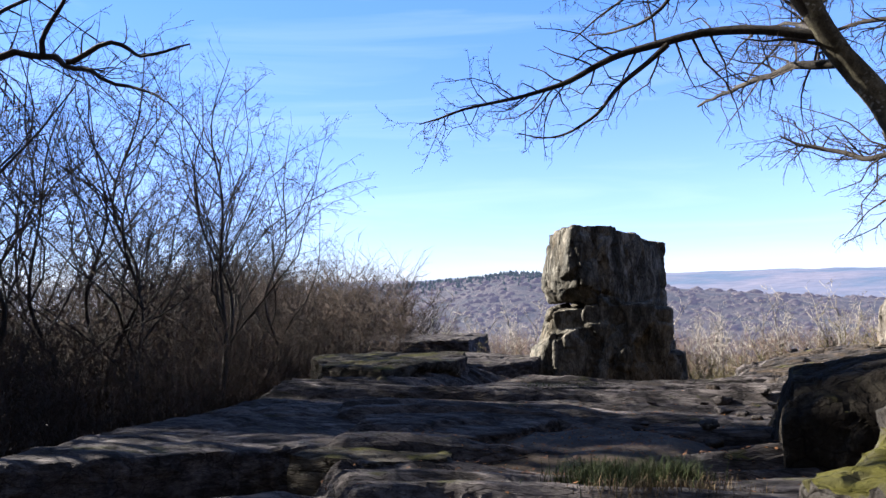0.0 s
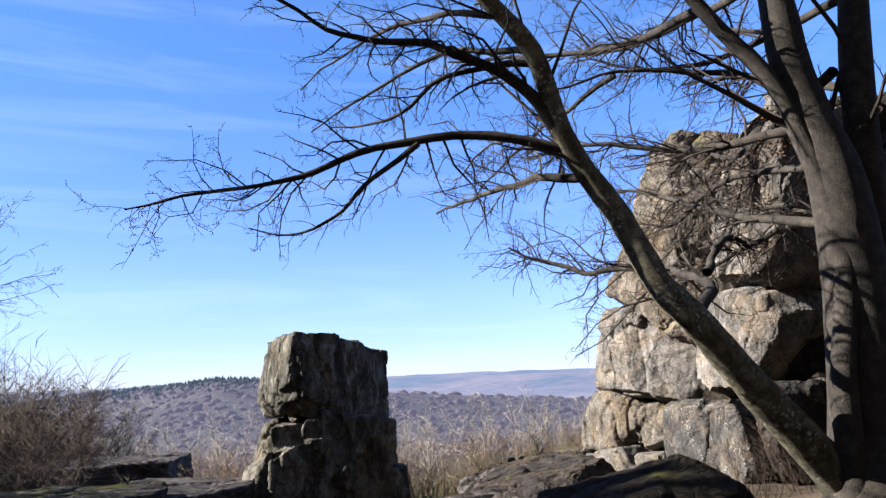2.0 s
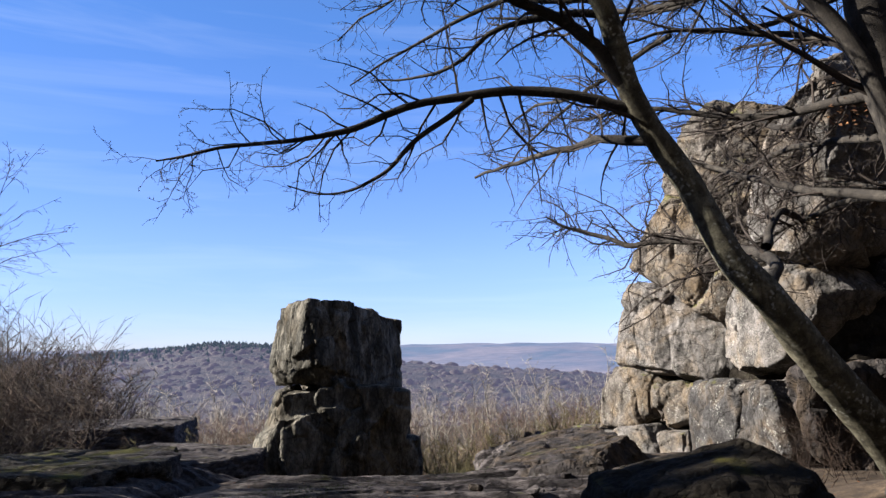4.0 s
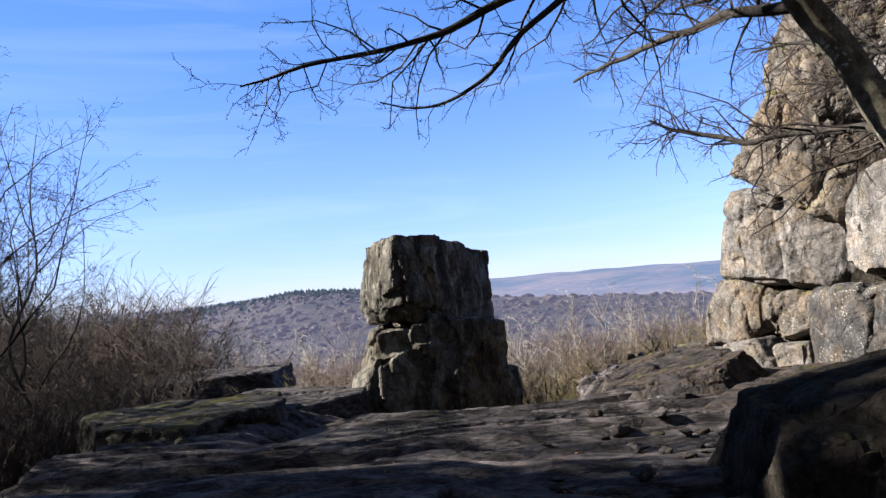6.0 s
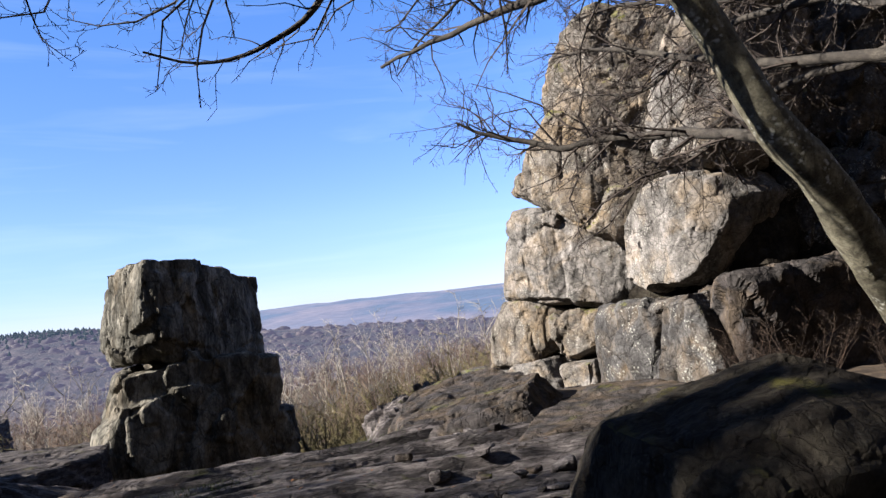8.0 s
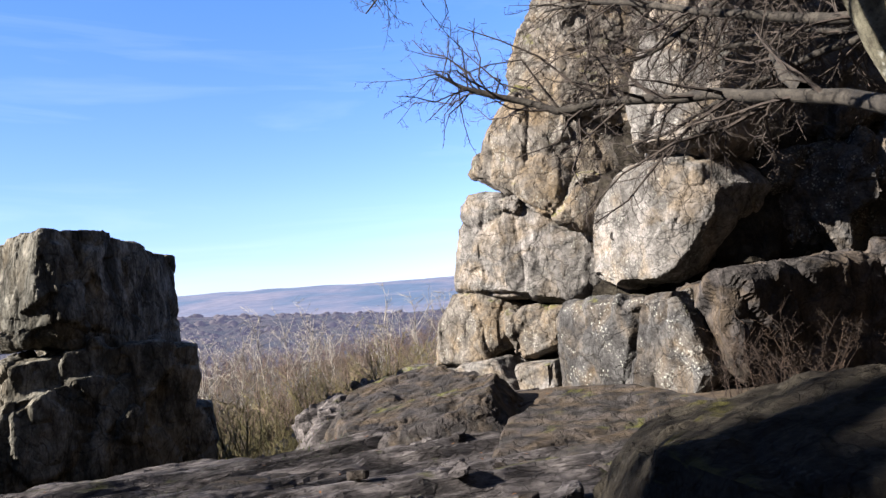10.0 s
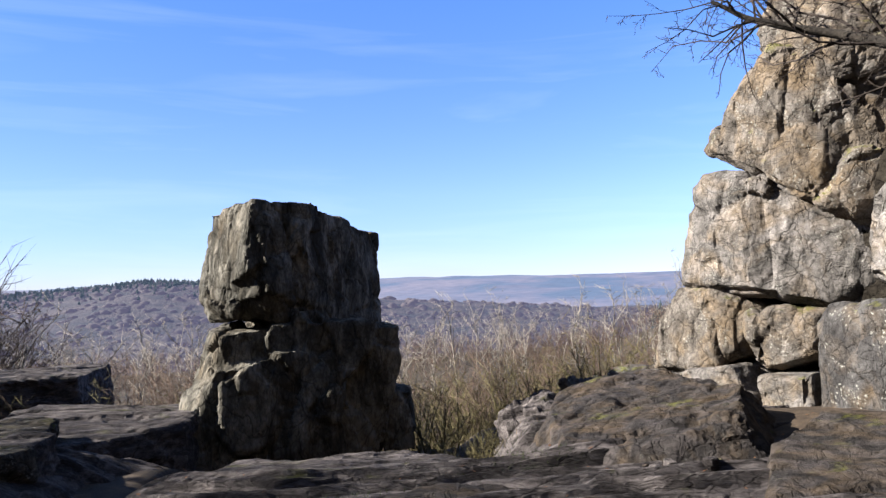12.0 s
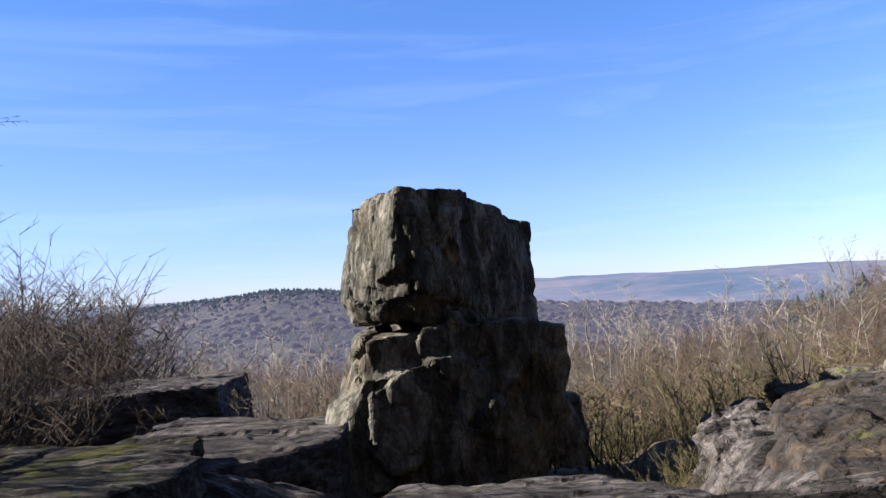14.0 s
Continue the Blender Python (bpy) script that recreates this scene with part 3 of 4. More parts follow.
wall_block("block", [(7.5, 8.51, 1.86), (7.55, 8.33, 2.53), (7.6, 7.65, 3.06), (7.66, 6.86, 3.08), (7.85, 6.15, 2.95), (8.1, 5.95, 2.6), (8.0, 6.05, 2.2), (7.9, 6.3, 1.77), (7.8, 6.6, 1.4), (7.72, 6.9, 1.25), (7.6, 7.9, 1.22), (7.54, 8.61, 1.4)], 2.2, M_PALE, "great pale bulging block", 16.0, voxel=0.036, size=1.4, crack=0.012, amp=0.11, edge=0.18, fold=0.5)
wall_block("block", [(7.7, 7.45, 3.85), (7.75, 6.95, 4.5), (7.85, 6.5, 5.25), (7.9, 6.2, 5.8), (8.05, 5.75, 6.3), (8.2, 5.6, 5.6), (8.15, 5.7, 4.2), (8.02, 5.9, 3.2), (7.91, 6.2, 2.95), (7.72, 7.24, 3.05)], 2.2, M_PALE, "tall pale upper block", 17.0, voxel=0.04, size=1.2, amp=0.16, edge=0.2, fold=0.6)
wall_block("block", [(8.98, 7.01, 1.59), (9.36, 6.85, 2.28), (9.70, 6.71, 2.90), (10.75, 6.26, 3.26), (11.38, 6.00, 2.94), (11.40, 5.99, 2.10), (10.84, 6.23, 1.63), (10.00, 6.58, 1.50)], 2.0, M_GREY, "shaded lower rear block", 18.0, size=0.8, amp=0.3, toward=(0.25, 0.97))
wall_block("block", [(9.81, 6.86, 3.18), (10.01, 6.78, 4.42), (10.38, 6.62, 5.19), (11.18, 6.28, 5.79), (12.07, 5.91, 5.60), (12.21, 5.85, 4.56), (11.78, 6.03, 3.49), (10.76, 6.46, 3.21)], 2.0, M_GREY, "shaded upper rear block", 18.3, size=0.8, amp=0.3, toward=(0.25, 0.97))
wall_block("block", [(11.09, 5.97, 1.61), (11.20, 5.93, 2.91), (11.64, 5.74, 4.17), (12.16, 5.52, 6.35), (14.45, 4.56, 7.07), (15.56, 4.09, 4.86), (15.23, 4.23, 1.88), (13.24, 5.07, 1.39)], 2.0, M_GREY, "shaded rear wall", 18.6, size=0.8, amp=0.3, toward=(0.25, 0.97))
wall_block("block", [(6.86, 8.64, -0.3), (6.88, 8.51, 0.79), (6.91, 8.28, 1.12), (7.03, 7.52, 1.21), (7.16, 6.61, 1.12), (7.15, 6.69, 0.71), (7.11, 6.97, 0.33), (7.1, 7.0, -0.3), (6.99, 7.74, -0.4), (6.89, 8.44, -0.4)], 1.5, M_GREY, "grey lichened base block", 19.0, size=1.0, amp=0.1, fold=0.15)
wall_block("block", [(7.11, 6.94, -0.3), (7.13, 6.81, 0.42), (7.17, 6.55, 1.21), (7.25, 5.99, 1.28), (7.29, 5.76, 0.89), (7.34, 5.4, 0.2), (7.29, 5.74, -0.3), (7.18, 6.46, -0.4)], 1.5, M_GREY, "grey lichened base block", 20.0, size=1.0, amp=0.1)
# darker dome rock chosen here to imitate the half shade on this block
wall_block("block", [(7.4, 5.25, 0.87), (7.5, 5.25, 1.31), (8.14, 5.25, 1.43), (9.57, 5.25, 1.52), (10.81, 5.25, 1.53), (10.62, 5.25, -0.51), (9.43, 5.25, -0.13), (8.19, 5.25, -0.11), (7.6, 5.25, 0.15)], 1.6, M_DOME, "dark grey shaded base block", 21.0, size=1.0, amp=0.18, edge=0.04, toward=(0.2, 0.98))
wall_block("block", [(5.74, 11.0, 0.05), (6.31, 9.81, 0.21), (6.54, 9.35, -0.4), (5.9, 10.59, -0.6)], 1.2, M_PALE, "low pale foot stone", 22.0, amp=0.08)
wall_block("block", [(6.52, 9.39, 0.15), (6.88, 8.64, 0.24), (6.89, 8.62, -0.5), (6.58, 9.26, -0.5)], 1.0, M_PALE, "low pale foot stone", 23.0, amp=0.08)
wall_block("block", [(5.16, 12.21, -0.6), (5.25, 12.02, -0.01), (5.71, 11.06, 0.08), (5.79, 10.89, -0.6)], 1.0, M_GREY, "low grey foot stone", 24.0, amp=0.08)
# the mass behind, seen in the clefts, its colour darkened to give their shade
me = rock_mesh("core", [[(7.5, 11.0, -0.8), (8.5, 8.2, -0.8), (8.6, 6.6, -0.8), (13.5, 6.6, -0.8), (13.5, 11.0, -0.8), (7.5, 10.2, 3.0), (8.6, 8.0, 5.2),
                        (8.8, 6.8, 5.0), (11, 9.5, 5.5), (12.5, 6.8, 6.8), (10.2, 7.0, 6.4)]], M_SHADEROCK, 0.12, amp=0.3, size=1.2, crack=0.1, seed=25.0)
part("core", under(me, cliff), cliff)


# ---- slabs and boulders underfoot ----
def slab(label, outline, top, thick, mat, seed, voxel=0.055, category="rock slab", name="rock_slab", flare=0.06, **kw):
    args = dict(amp=0.055, size=1.7, crack=0.012, strata=0.03, grain=0.6, stretch=(0.8, 1, 1.6))
    args.update(kw)
    me = rock_mesh(name, [slab_cloud(outline, top, thick, flare)], mat, voxel, seed=seed, **args)
    mx, my = outline[0]
    me.transform(Matrix.Translation((-mx, -my, 0)))
    ob = new(name, me)
    ob.location = (mx, my, 0)
    return tagged(ob, label, category, group="rock slabs underfoot")


slab("long dark rock slab with a mossy undercut edge", [(-2.5, -2.6), (-1.0, -1.3), (0.3, -0.1), (1.3, 0.6), (1.7, 2.4), (0.9, 4.2), (-1.2, 3.6), (-2.9, 2.0), (-3.1, -0.6)], (-0.06, 0.01, -0.03), 0.55, M_SLAB, 31.0)
slab("low broken slab with a moss covered front", [(-0.35, -1.1), (0.0, -0.45), (1.0, -0.3), (1.15, -0.75), (0.5, -1.2)], (0.0, 0.0, -0.02), 0.5, M_LEDGE, 32.0)
slab("worn flat foreground slab", [(-0.6, -2.2), (0.2, -1.5), (1.2, -1.2), (2.3, -1.4), (2.6, -2.6), (1.8, -4.2), (-0.2, -3.8)], (-0.12, 0.02, -0.02), 0.4, M_SLAB, 33.0)
slab("raised slab with a pale mossy front edge", [(-4.0, 5.2), (-2.6, 5.0), (-1.9, 6.9), (-2.6, 9.0), (-4.8, 9.0), (-5.2, 6.8)], (0.0, 0.0, -0.03), 0.7, M_LEDGE, 36.0)
slab("thick dark slab beside the rock pillar", [(-4.2, 9.0), (-2.4, 8.4), (-1.2, 9.6), (-1.5, 12.0), (-4.4, 12.4)], (-0.30, 0.0, -0.01), 1.0, M_SLAB, 37.0, strata=0.04)
slab("broad tilted slab before the rock pillar", [(-0.6, 6.5), (0.5, 5.9), (2.35, 6.1), (2.6, 7.4), (1.7, 8.8), (-0.4, 8.8)], (-0.42, 0.02, -0.11), 0.5, M_SLAB, 48.0, 0.045, strata=0.03)
slab("small flat slab beside the grassy hollow", [(1.5, 4.6), (2.5, 4.7), (2.7, 5.4), (1.8, 5.7)], (-0.16, 0.0, -0.02), 0.3, M_DOME, 49.0, 0.04)
slab("distant flat topped dark slab", [(-5.7, 17.2), (-9.9, 16.2), (-10.4, 19.5), (-6.0, 20.0)], (-0.42, 0.01, 0.02), 2.2, M_SLAB, 38.0, 0.07, strata=0.05)
slab("small pointed dark rock", [(-2.5, 7.1), (-1.95, 7.05), (-2.0, 7.6), (-2.45, 7.6)], (0.02, 0.0, 0.0), 0.6, M_SLAB, 39.0, 0.04, amp=0.06)
slab("broad domed grey rock below the cliff", [(3.3, 6.9), (3.9, 6.3), (4.9, 6.4), (5.7, 8.0), (5.5, 10.4), (4.7, 10.7), (3.9, 9.9), (3.5, 8.6)], (0.02, 0.17, -0.02), 0.9, M_DOME, 40.0, 0.045, flare=0.5, amp=0.07, size=1.3, strata=0.025, crack=0.025)
slab("jagged dark rock at the ledge rim", [(3.1, 9.6), (3.7, 9.2), (4.1, 10.2), (3.9, 11.0), (3.3, 10.8)], (-0.3, 0.3, 0.0), 0.9, M_SLAB, 46.0, 0.045, flare=0.25, category="rock", name="rock", amp=0.14, size=0.5, strata=0.03)
slab("jagged broken rock at the ledge rim", [(4.2, 10.9), (4.7, 10.6), (4.9, 11.2), (4.5, 11.6)], (-0.08, 0.1, 0.0), 0.9, M_GREY, 47.0, 0.04, flare=0.2, category="rock", name="rock", amp=0.12, size=0.35, strata=0.03)
slab("tilted flat slab at the foot of the cliff", [(4.1, 4.3), (5.2, 3.3), (6.9, 4.2), (7.0, 6.6), (6.2, 7.2), (5.0, 6.0)], (0.02, 0.06, 0.0), 0.5, M_DOME, 41.0, amp=0.06, strata=0.012)
# boulder lying in shade, with that darkness put into its rock colour
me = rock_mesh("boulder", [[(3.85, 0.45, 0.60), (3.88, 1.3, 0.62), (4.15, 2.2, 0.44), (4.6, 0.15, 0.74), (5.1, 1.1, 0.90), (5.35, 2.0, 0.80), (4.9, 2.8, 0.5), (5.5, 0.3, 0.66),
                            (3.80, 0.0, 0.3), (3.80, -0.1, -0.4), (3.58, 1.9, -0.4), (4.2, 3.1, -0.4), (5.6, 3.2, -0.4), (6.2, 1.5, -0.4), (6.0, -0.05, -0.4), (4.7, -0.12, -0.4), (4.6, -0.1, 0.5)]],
               M_SHADEROCK, 0.04, amp=0.07, size=1.0, crack=0.02, strata=0.015, grain=0.3, seed=42.0)
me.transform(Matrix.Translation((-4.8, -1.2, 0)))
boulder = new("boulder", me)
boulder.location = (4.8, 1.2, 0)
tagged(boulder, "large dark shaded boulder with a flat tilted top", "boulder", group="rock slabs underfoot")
slab("yellow-green mossy boulder beside the path", [(3.72, -4.55), (4.1, -5.1), (5.4, -5.1), (5.6, -4.2), (4.8, -3.7), (4.05, -3.85)], (1.22, 0.32, 0.0), 1.6, M_MOSSY, 43.0, 0.035, category="boulder", name="boulder", amp=0.09, size=0.7, strata=0.02)


# ---- trees ----
def tube(path, radii, sides, verts, faces, jitter=0.0, point=False):
    n0 = len(verts)
    up = Vector((0.3, 0.2, 0.93))
    last = len(path) - 1
    for i, (p, r) in enumerate(zip(path, radii)):
        if point and i == last:
            verts.append(p)
            break
        d = (path[min(i + 1, len(path) - 1)] - path[max(i - 1, 0)]).normalized()
        u = d.cross(up)
        if u.length < 0.05:
            u = d.cross(Vector((1, 0, 0)))
        u.normalize()
        v = d.cross(u)
        for k in range(sides):
            a = 2 * math.pi * k / sides
            q = r * (1 + jitter * noise.noise(p * 4 + Vector((k * 3.3, 0, 0))))
            verts.append(p + (u * math.cos(a) + v * math.sin(a)) * q)
    for i in range(last):
        for k in range(sides):
            a, b = n0 + i * sides + k, n0 + i * sides + (k + 1) % sides
            faces.append((a, b, n0 + last * sides) if point and i == last - 1 else (a, b, b + sides, a + sides))


def spline(points, steps):
    """A smooth line through a few points."""
    P = [Vector(p) for p in points]
    P = [P[0] * 2 - P[1]] + P + [P[-1] * 2 - P[-2]]
    out = []
    for i in range(1, len(P) - 2):
        for s in range(steps):
            t = s / steps
            a, b, c, d = P[i - 1], P[i], P[i + 1], P[i + 2]
            out.append(0.5 * (2 * b + (c - a) * t + (2 * a - 5 * b + 4 * c - d) * t * t + (3 * b - a - 3 * c + d) * t ** 3))
    out.append(P[-2])
    return out


def wander(rng, start, direction, length, droop, kink, n):
    p, d = start.copy(), direction.normalized()
    out = [p.copy()]
    for i in range(n):
        d = (d + Vector((rng.gauss(0, kink), rng.gauss(0, kink), rng.gauss(0, kink) + droop))).normalized()
        p = p + d * (length / n)
        out.append(p.copy())
    return out


def sprout(rng, path, r0, r1, depth, verts, faces, spread=0.9, droop=0.0, kink=0.16, per_m=3.0, ratio=0.45, first=0.15, thin=0.0018, tip=2, mid=4):
    """Side shoots along a limb, and shoots on those, down to twigs."""
    total = sum((path[i + 1] - path[i]).length for i in range(len(path) - 1))
    count = max(4, int(total * per_m))
    for j in range(count):
        t = first + (1 - first) * (j + rng.random()) / count
        i = min(int(t * (len(path) - 1)), len(path) - 2)
        base = path[i].lerp(path[i + 1], t * (len(path) - 1) - i)
        axis = (path[i + 1] - path[i]).normalized()
        side = axis.cross(Vector((rng.gauss(0, 1), rng.gauss(0, 1), rng.gauss(0, 1))))
        if side.length < 0.01:
            continue
        d = axis * rng.uniform(0.35, 1.0) + side.normalized() * spread * rng.uniform(0.5, 1.0)
        length = total * ratio * (1.05 - 0.6 * t) * rng.uniform(0.5, 1.2)
        r = max(thin, (r0 + (r1 - r0) * t) * 0.5)
        n = tip if depth == 0 else mid
        sub = wander(rng, base, d, length, droop, kink, n)
        tube(sub, [max(thin * 0.6, r * (1 - 0.75 * k / n)) for k in range(n + 1)], 3 if depth < 2 else 5, verts, faces, point=depth == 0)
        if depth > 0:
            sprout(rng, sub, r, r * 0.3, depth - 1, verts, faces, spread, droop, kink, per_m * 1.5, ratio * 1.05, 0.1, thin, tip, mid)


def stem_mesh(name, path, radii, mat, sides=12, jitter=0.12):
    v, f = [], []
    tube(path, radii, sides, v, f, jitter)
    return mesh_from(name, v, f, mat, True)


def taper(n, a, b, flare=0.0):
    return [(a + (b - a) * (i / (n - 1)) ** 0.8) * (1 + flare * math.exp(-i / 2.0)) for i in range(n)]


beech = new("beech_tree")
tagged(beech, "bare leaning many-stemmed beech with lichen-spotted grey bark", "tree")
rng = random.Random(5)
TR = [(7.0, 1.55, 0.1), (6.5, 1.25, 0.75), (5.95, 0.98, 1.31), (5.59, 0.81, 1.69), (5.26, 0.68, 2.08), (4.95, 0.65, 2.43), (4.67, 0.68, 3.02), (4.24, 0.58, 3.69), (3.95, 0.4, 4.5), (3.45, 0.15, 5.05), (3.0, 0.0, 6.0), (2.7, 0.0, 7.2)]
p = spline(TR, 6)
part("trunk", stem_mesh("trunk", p, taper(len(p), 0.205, 0.05, 0.5), M_BARK, 16), beech, "lichen-spotted leaning trunk")
UPRIGHTS = [
    ([(6.90, 1.30, 0.2), (6.95, 1.25, 1.6), (6.90, 1.20, 3.3), (6.65, 1.30, 4.5), (6.50, 1.30, 6.2), (6.30, 1.30, 8.5)], 0.40, 0.1),
    ([(7.20, 1.50, 0.3), (7.25, 1.40, 2.2), (7.30, 1.40, 4.0), (7.45, 1.40, 6.2), (7.50, 1.50, 8.5)], 0.26, 0.1),
    ([(6.70, 1.15, 0.3), (6.60, 1.00, 1.4), (6.80, 1.10, 2.8), (6.45, 1.20, 4.3), (5.80, 1.30, 5.3), (5.10, 1.30, 6.6), (4.70, 1.20, 7.8)], 0.13, 0.05),
]
BOUGHS = [
    ([(4.26, 0.58, 3.65), (3.4, 0.65, 3.82), (2.5, 0.7, 3.76), (1.8, 0.7, 3.53), (1.35, 0.6, 3.4), (0.75, 0.4, 3.28), (0.38, 0.35, 3.2)], 0.045, 0.006, 3),
    ([(2.9, 0.67, 3.78), (2.45, 0.7, 3.45), (2.1, 0.75, 3.15), (1.77, 0.85, 3.05), (1.3, 0.9, 3.12)], 0.025, 0.005, 2),
    ([(4.4, 0.63, 3.4), (4.0, 1.0, 3.5), (3.5, 2.0, 3.6), (2.97, 3.2, 3.72)], 0.045, 0.012, 2),
    ([(4.2, 0.56, 3.8), (3.85, 0.5, 4.2), (3.5, 0.4, 4.4), (2.9, 0.3, 4.6), (2.3, 0.1, 4.6), (1.7, 0.0, 4.95)], 0.06, 0.012, 3),
    ([(5.3, 0.7, 2.1), (5.8, 2.0, 2.6), (5.5, 3.4, 2.96), (4.9, 4.0, 3.02), (4.4, 4.35, 3.25), (4.15, 4.45, 3.32), (3.95, 4.5, 3.45)], 0.055, 0.01, 3),
    ([(5.9, 2.2, 2.7), (6.4, 3.0, 3.2), (6.9, 3.5, 3.2), (7.2, 4.2, 3.4)], 0.045, 0.012, 2),
    ([(6.80, 1.25, 4.0), (6.0, 2.6, 4.2), (5.0, 3.2, 4.5), (4.2, 3.6, 4.5)], 0.05, 0.012, 3),
    ([(6.90, 1.25, 3.0), (6.3, 3.2, 3.6), (5.8, 4.4, 4.2), (5.4, 5.0, 4.3)], 0.05, 0.01, 3),
    ([(7.10, 1.40, 4.6), (6.9, 3.6, 4.4), (6.6, 4.8, 4.9), (6.0, 5.6, 5.0)], 0.05, 0.01, 3),
    ([(6.90, 1.30, 3.6), (6.6, 3.4, 4.0), (6.3, 4.6, 3.7), (6.0, 5.4, 3.9)], 0.04, 0.01, 3),
    ([(7.20, 1.40, 3.2), (7.1, 3.6, 3.3), (6.7, 4.6, 3.0), (6.5, 5.4, 2.9)], 0.04, 0.01, 3),
    ([(7.30, 1.40, 5.4), (6.8, 3.2, 5.6), (6.0, 4.0, 5.8), (5.2, 4.4, 6.2)], 0.045, 0.01, 3),
    ([(6.70, 1.25, 4.4), (6.3, 2.3, 5.0), (5.4, 2.6, 5.2), (4.4, 2.6, 5.0)], 0.045, 0.01, 3),
    ([(4.0, 0.45, 4.4), (3.2, 0.6, 4.4), (2.6, 0.9, 4.1), (2.0, 1.3, 4.2)], 0.03, 0.006, 3),
    ([(3.45, 0.15, 5.05), (2.6, -0.2, 5.3), (1.9, -0.5, 5.2), (1.2, -0.3, 4.9)], 0.035, 0.006, 3),
    ([(6.50, 1.30, 5.6), (6.2, 3.0, 6.0), (5.6, 3.9, 6.1), (5.0, 4.6, 6.3)], 0.05, 0.012, 3),
    ([(7.40, 1.40, 5.8), (7.0, 3.0, 6.6), (6.2, 3.7, 7.0), (5.4, 4.3, 7.4)], 0.05, 0.012, 3),
    ([(6.40, 1.30, 7.0), (5.6, 2.6, 7.2), (4.6, 3.3, 7.0), (3.6, 3.8, 6.8)], 0.05, 0.012, 3),
    ([(5.80, 1.30, 5.3), (5.2, 2.8, 5.6), (4.2, 3.6, 5.9), (3.2, 4.1, 6.1)], 0.045, 0.012, 3),
    ([(7.30, 1.40, 4.4), (7.3, 3.0, 5.2), (7.0, 3.9, 5.6), (6.6, 4.6, 5.8)], 0.045, 0.012, 3),
    ([(3.95, 0.4, 4.5), (3.2, 0.9, 4.75), (2.4, 1.4, 4.6), (1.7, 1.7, 4.3)], 0.03, 0.006, 3),
    ([(3.7, 0.3, 4.8), (2.9, 0.9, 5.1), (2.2, 1.6, 5.2), (1.5, 2.2, 5.0)], 0.03, 0.006, 3),
    ([(4.4, 0.63, 3.5), (4.2, 1.8, 4.1), (3.7, 3.0, 4.5), (3.2, 4.0, 4.3)], 0.03, 0.006, 3),
    ([(5.2, 2.7, 5.2), (4.4, 3.6, 4.9), (3.8, 4.3, 4.5), (3.4, 4.8, 4.1)], 0.03, 0.006, 3),
    ([(6.50, 1.30, 6.0), (5.4, 1.6, 6.3), (4.2, 1.4, 6.0), (3.2, 1.2, 5.6)], 0.05, 0.01, 3),
    ([(7.30, 1.40, 3.0), (7.6, 3.4, 3.6), (7.2, 4.7, 3.9), (6.9, 5.7, 4.6)], 0.05, 0.01, 3),
]
tv, tf = [], []
for pts, a, b in UPRIGHTS:
    q = spline(pts, 5)
    part("stem", stem_mesh("stem", q, taper(len(q), a, b, 0.35), M_DARKBARK, 14), beech)
    sprout(rng, q, a * 0.3, b * 0.5, 2, tv, tf, per_m=1.2, ratio=0.3, first=0.4, thin=0.003)
for pts, a, b, dep in BOUGHS:
    q = spline(pts, 5)
    q = [v + noise.noise_vector(v * 2.3) * 0.05 if 0 < i else v for i, v in enumerate(q)]
    part("limb", stem_mesh("limb", q, taper(len(q), a * 1.2, b * 1.2), M_DARKBARK, 8), beech)
    sprout(rng, q, a * 0.75, b, dep - 1, tv, tf, per_m=8.4, ratio=0.33, droop=-0.05, spread=0.95, kink=0.36, thin=0.0025)
sprout(rng, p[len(p) // 2:], 0.05, 0.02, 2, tv, tf, per_m=2.2, ratio=0.35, first=0.2, thin=0.0026)
part("twig_crown", mesh_from("twig_crown", tv, tf, M_TWIG), beech, "fine bare twigs with buds", kind="stuff")


def bare_tree(name, label, base, height, lean, seed, bark, twigs, spread=0.75, forks=9, r0=None, per_m=4.2, depth=3, droop=-0.015):
    rr = random.Random(seed)
    ob = new(name)
    ob.location = base
    tagged(ob, label, "tree", group="bare winter trees")
    r0 = r0 or height * 0.0075
    pts = [Vector((0, 0, -0.4))]
    for k in range(1, 6):
        t = k / 5
        pts.append(Vector((lean[0] * t * height + rr.gauss(0, 0.035) * height, lean[1] * t * height + rr.gauss(0, 0.035) * height, t * height)))
    q = spline(pts, 4)
    part("trunk", stem_mesh("trunk", q, taper(len(q), r0, r0 * 0.12, 0.2), bark, 8), ob)
    v, f = [], []
    lo = q[5:]
    for k in range(forks):
        t = 0.2 + 0.6 * k / forks
        i = int(t * (len(q) - 1))
        a = rr.uniform(0, 6.28)
        d = Vector((math.cos(a) * spread, math.sin(a) * spread, 1.0))
        w = wander(rr, q[i], d, height * (0.8 - 0.55 * t), 0.03, 0.17, 8)
        part("limb", stem_mesh("limb", w, taper(9, r0 * 0.5 * (1 - 0.5 * t), r0 * 0.06), bark, 6), ob)
        sprout(rr, w, r0 * 0.26, r0 * 0.08, depth - 1, v, f, per_m=per_m, ratio=0.32, droop=droop, kink=0.2, thin=0.0036, tip=1, mid=2)
    sprout(rr, lo, r0 * 0.35, r0 * 0.08, depth - 1, v, f, per_m=per_m, ratio=0.28, droop=droop, kink=0.2, thin=0.0036, tip=1, mid=2)
    part("twig_crown", mesh_from("twig_crown", v, f, twigs), ob, kind="stuff")
    return ob


